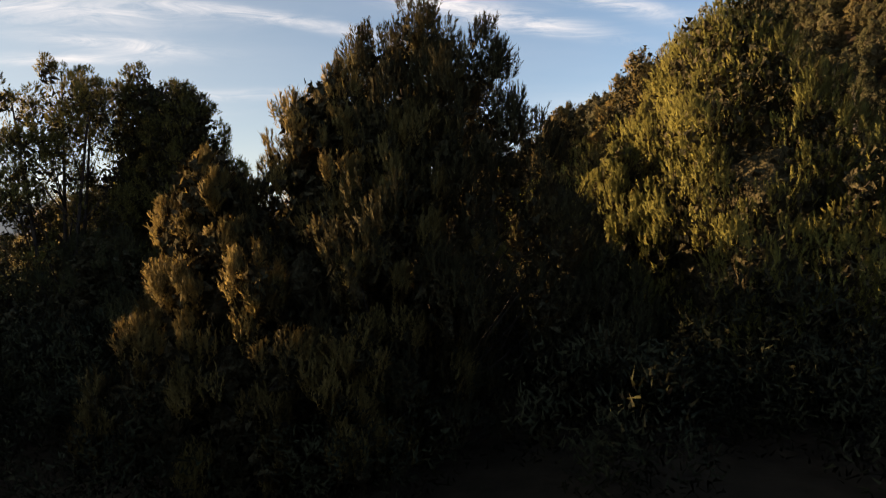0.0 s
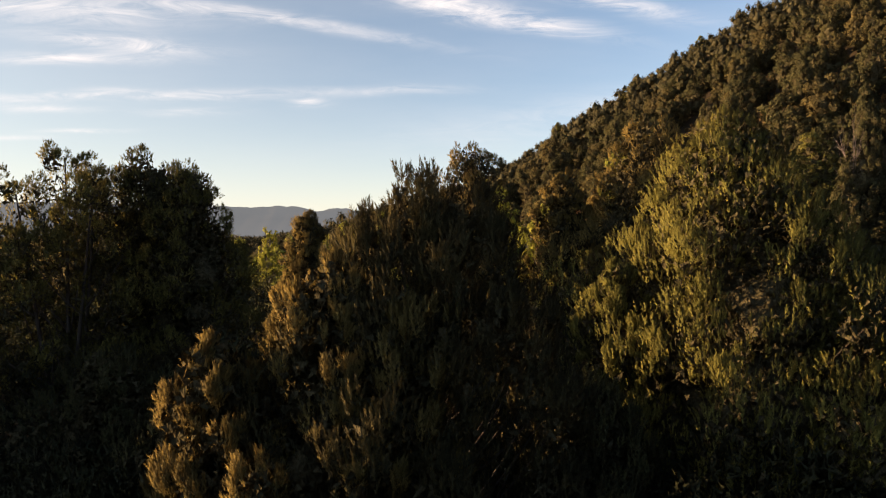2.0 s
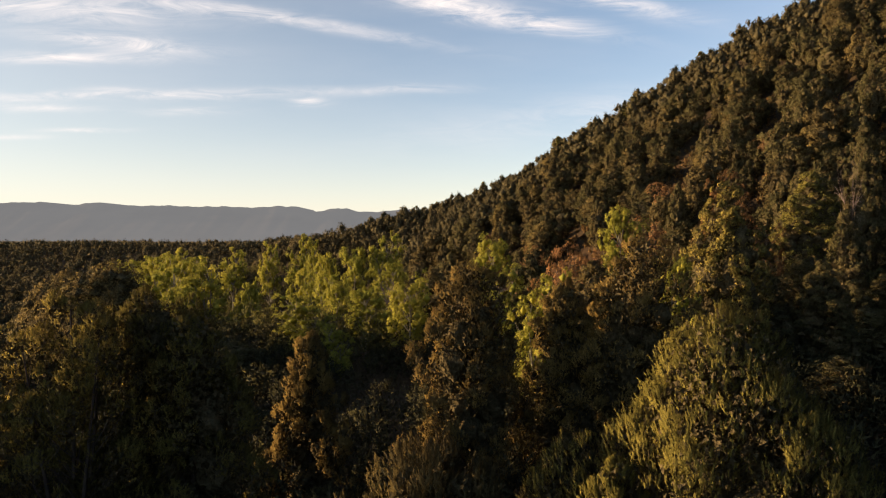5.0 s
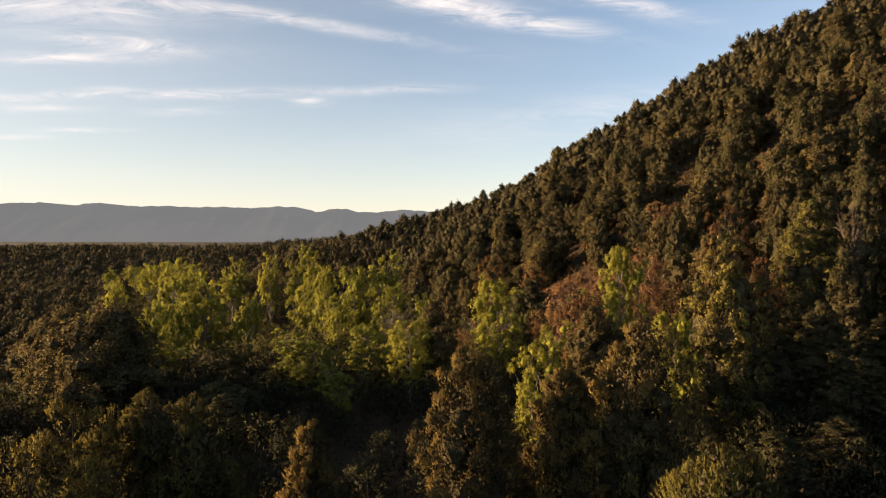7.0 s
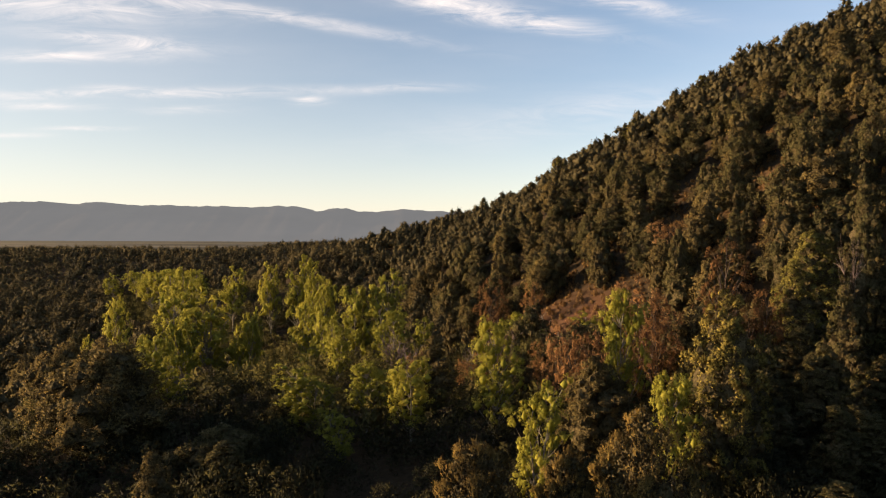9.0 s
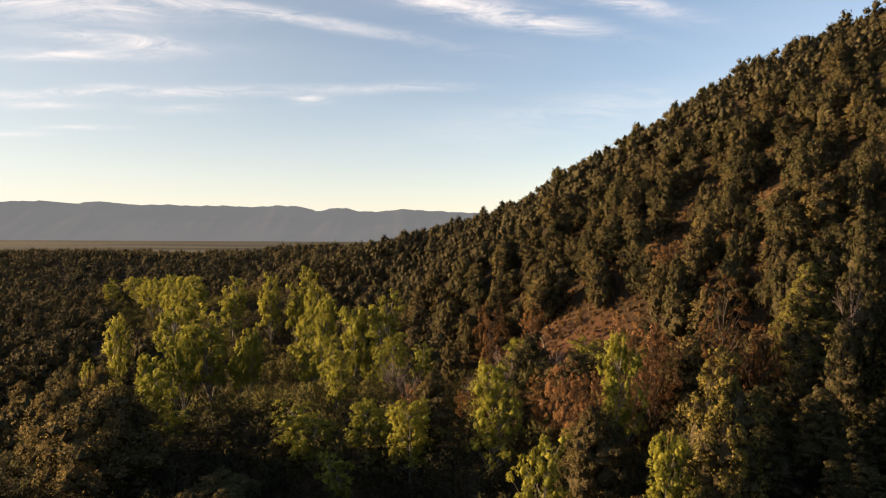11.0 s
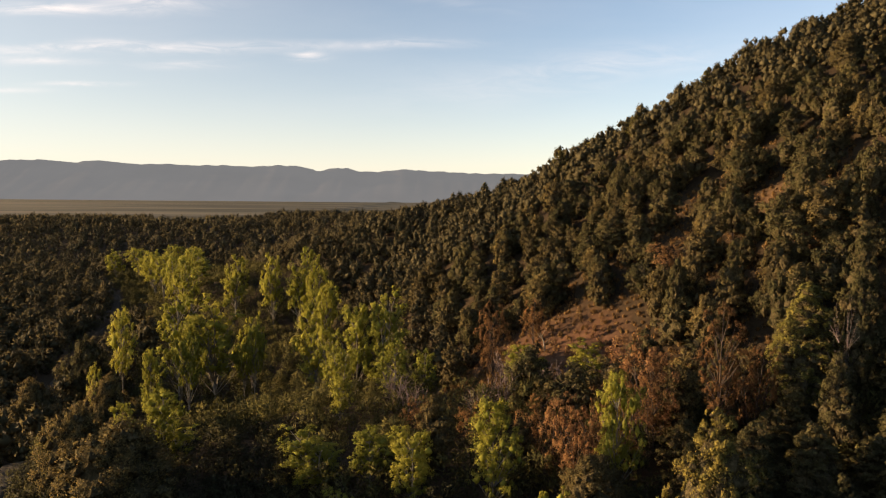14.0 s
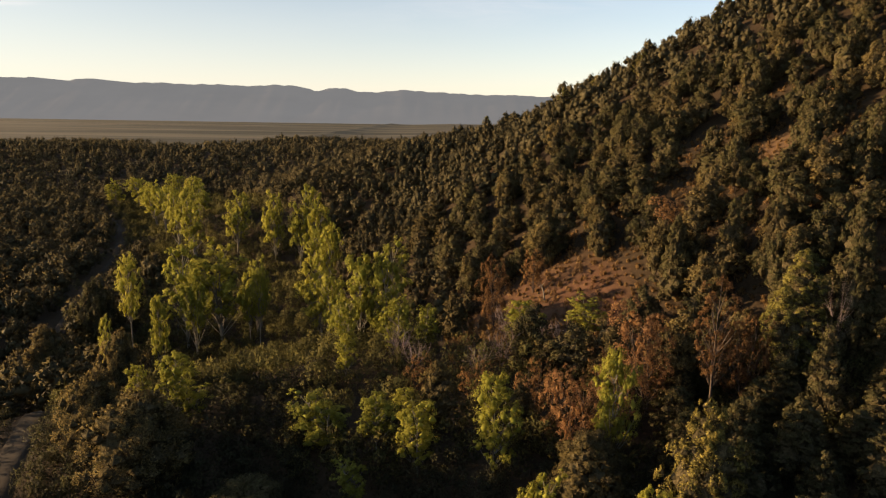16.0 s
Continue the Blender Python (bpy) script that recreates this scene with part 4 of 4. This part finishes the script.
def forest(name, xs, ys, h, r, lobes, number, length, width, puff, mat, label, seed, kinds=6, trunks=True, category="woodland", core=0.7):
    """Many far pines as one stretch of woodland: a few shapes, each stood up many times, joined."""
    rng = np.random.default_rng(seed)
    shapes = []
    for _ in range(kinds):
        paths, mids, sizes, outs = pine_shape(rng, h, r, lobes, clear=0.08, stems=2, point=2.8 + 2 * rng.random(), puff=puff, limbs_shown=0.0, wander=0.42)
        fit_size(paths, mids, sizes, h - 0.3 * length, r - 0.1 * length)
        at, face = shell(rng, mids, sizes, outs, number, 0.4, 1.15, 0.45)
        v, f, n = sprays(rng, at, face, length, width)
        if core > 0:
            v, f, n = join((v, f, n), cores(rng, mids, sizes * core))
        if trunks:
            tv, tf = tubes(paths[:1], 3)
            tf = np.array(tf)
            v, f, n = join((v, f, n), (tv, np.concatenate([tf[:, :3], tf[:, [0, 2, 3]]]), unit(tv * np.array([1, 1, 0.0]))))
        shapes.append((v, np.array(f), n))
    vs, fs, ns, base = [], [], [], 0
    zs = land(xs, ys)
    for x, y, z in zip(xs, ys, zs):
        v, f, n = shapes[int(rng.integers(kinds))]
        a, s_ = rng.random() * 6.28, 0.7 + 0.5 * rng.random()
        c, d = math.cos(a) * s_, math.sin(a) * s_
        vs.append(np.stack([v[:, 0] * c - v[:, 1] * d + x, v[:, 0] * d + v[:, 1] * c + y, v[:, 2] * s_ * (0.80 + 0.36 * rng.random()) + z], -1))
        ns.append(np.stack([n[:, 0] * c - n[:, 1] * d, n[:, 0] * d + n[:, 1] * c, n[:, 2] * s_], -1))
        fs.append(f + base)
        base += len(v)
    return tagged(new(name, tri_mesh(name, np.concatenate(vs), np.concatenate(fs), mat, puff=np.concatenate(ns))), label, category, kind="stuff")


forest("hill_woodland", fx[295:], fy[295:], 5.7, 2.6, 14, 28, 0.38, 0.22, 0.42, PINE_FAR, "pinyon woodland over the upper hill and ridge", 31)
gx_, gy_ = scatter(np.random.default_rng(78), -330, 150, 60, 360, 5.0)
keep = ~open_ground(gx_, gy_) & in_view(gx_, gy_, 25) & ~((gx_ > -82) & (gx_ < -33) & (gy_ < 74)) & ~((gx_ > -30) & (gx_ < 150) & (gy_ < 290) & (land(gx_, gy_) > -1))
gx_, gy_ = gx_[keep], gy_[keep]
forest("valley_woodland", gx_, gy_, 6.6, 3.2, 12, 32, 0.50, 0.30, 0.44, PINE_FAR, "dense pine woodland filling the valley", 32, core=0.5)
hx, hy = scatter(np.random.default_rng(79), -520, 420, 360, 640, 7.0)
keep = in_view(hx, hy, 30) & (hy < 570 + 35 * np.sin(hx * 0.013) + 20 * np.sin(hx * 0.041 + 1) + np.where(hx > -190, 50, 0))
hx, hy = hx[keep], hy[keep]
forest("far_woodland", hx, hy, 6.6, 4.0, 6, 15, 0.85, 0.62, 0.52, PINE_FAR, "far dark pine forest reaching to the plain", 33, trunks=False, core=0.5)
# the unseen wood that closes the place behind the camera, added to block skylight
bx, by = scatter(np.random.default_rng(81), -28, 46, -34, 9, 4.6)
keep = ((by < -5) | (bx > 13)) & ~in_view(bx, by, 4)
forest("unseen_back_woodland", bx[keep], by[keep], 10.0, 2.6, 14, 12, 0.9, 0.35, 0.4, PINE_FAR, "unseen tall pines added close behind to block skylight", 35)
# unseen low wood added left of the view; its shadow darkens the foreground
lx, ly = scatter(np.random.default_rng(82), -30, -13, 4, 22, 2.3)
keep = ~in_view(lx, ly, 3)
forest("unseen_low_woodland", lx[keep], ly[keep], 6.0, 1.9, 14, 12, 0.8, 0.30, 0.4, PINE_FAR, "unseen low dense pines added beside the clearing to cast shade", 36)
# unseen wood added for shade to the side, between the view and the low sun, and behind
sx_, sy_ = scatter(np.random.default_rng(80), -150, -30, -30, 60, 6.5)
keep = ~in_view(sx_, sy_, 8)
forest("unseen_side_woodland", sx_[keep], sy_[keep], 6.4, 2.4, 10, 9, 1.0, 0.40, 0.46, PINE_FAR, "unseen pine woodland added beside the clearing for its shade", 34)


# ---- undergrowth ----
def undergrowth(name, xs, ys, h, r, per, length, width, mat, label, seed, up=0.6, lumps=3):
    """Many low shrubs, each a few uneven dense lumps set with small sprays."""
    rng = np.random.default_rng(seed)
    n = len(xs)
    s_ = np.repeat(0.45 + 0.9 * rng.random(n) ** 1.5, lumps)[:, None]
    foot = np.repeat(np.stack([xs, ys, land(xs, ys)], -1), lumps, 0)
    lift = rng.random((n * lumps, 1))
    mid = foot + (rng.normal(0, 0.42 * r, (n * lumps, 3)) * np.array([1, 1, 0]) + np.array([0, 0, h]) * (0.2 + 0.5 * lift)) * s_
    size = 0.6 * r * s_ * (0.7 + 0.5 * rng.random((n * lumps, 1)))
    d = unit(rng.normal(size=(n * lumps, per, 3)) + np.array([0, 0, 0.5]))
    p = d * (0.65 + 0.45 * rng.random((n * lumps, per, 1))) * size[:, None] + mid[:, None]
    v, f, n = sprays(rng, p.reshape(-1, 3), d.reshape(-1, 3), length, width, up)
    return tagged(new(name, tri_mesh(name, v, f, mat, puff=n)), label, "undergrowth", kind="stuff")


ux, uy = scatter(np.random.default_rng(90), -180, 60, 30, 345, 3.0)
bare = ((ux - 13) / 13) ** 2 + ((uy - 93) / 17) ** 2 < 1
keep = in_view(ux, uy, 4) & (land(ux, uy) < 7) & ~bare & (np.abs(ux - np.interp(uy, *ROAD_WAY)) > 2.6) & ((uy < 72) | open_ground(ux, uy)) & (uy > 50) & ~((ux < -15) & (uy < 70))
forest("undergrowth", ux[keep], uy[keep], 3.2, 2.1, 10, 40, 0.32, 0.14, 0.42, SCRUB, "dark green shrubs and saplings under the trees", 91, kinds=8, trunks=False, category="undergrowth", core=0)
ux, uy = scatter(np.random.default_rng(98), -44, 44, 32, 51, 2.7)
keep = in_view(ux, uy, 4) & (np.abs(ux - np.interp(uy, *ROAD_WAY)) > 2.6) & (ux > -14)
forest("brush", ux[keep], uy[keep], 2.4, 1.9, 12, 75, 0.20, 0.068, 0.4, THICKET, "olive brush below the pines, darkened for shade", 99, kinds=8, trunks=False, category="undergrowth", core=0)
ux, uy = scatter(np.random.default_rng(88), -62, -11, 24, 74, 1.55)
keep = in_view(ux, uy, 5) & (np.abs(ux - np.interp(uy, *ROAD_WAY)) > 2.2)
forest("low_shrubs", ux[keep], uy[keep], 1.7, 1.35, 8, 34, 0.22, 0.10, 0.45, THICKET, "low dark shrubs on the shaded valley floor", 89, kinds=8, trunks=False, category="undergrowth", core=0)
ux, uy = scatter(np.random.default_rng(94), -14, 16, 8.2, 17, 1.45)
keep = in_view(ux, uy, 3)
forest("thicket", ux[keep], uy[keep], 1.9, 1.35, 12, 110, 0.14, 0.034, 0.4, THICKET, "dense thicket below the pines, darkened for shade", 95, trunks=False, category="undergrowth", core=0)
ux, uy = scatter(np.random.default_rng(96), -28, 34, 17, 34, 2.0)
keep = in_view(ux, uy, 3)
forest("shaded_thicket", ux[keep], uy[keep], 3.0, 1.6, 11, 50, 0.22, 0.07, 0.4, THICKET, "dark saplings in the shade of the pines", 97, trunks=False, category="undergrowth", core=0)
ux, uy = scatter(np.random.default_rng(92), 0, 62, 72, 122, 1.05)
keep = (land(ux, uy) > -4) & in_view(ux, uy, 4)
undergrowth("dry_grass", ux[keep], uy[keep], 0.5, 0.62, 46, 0.50, 0.075, SAGE, "dry golden grass and sage on the open slope", 93, 0.9, 1)
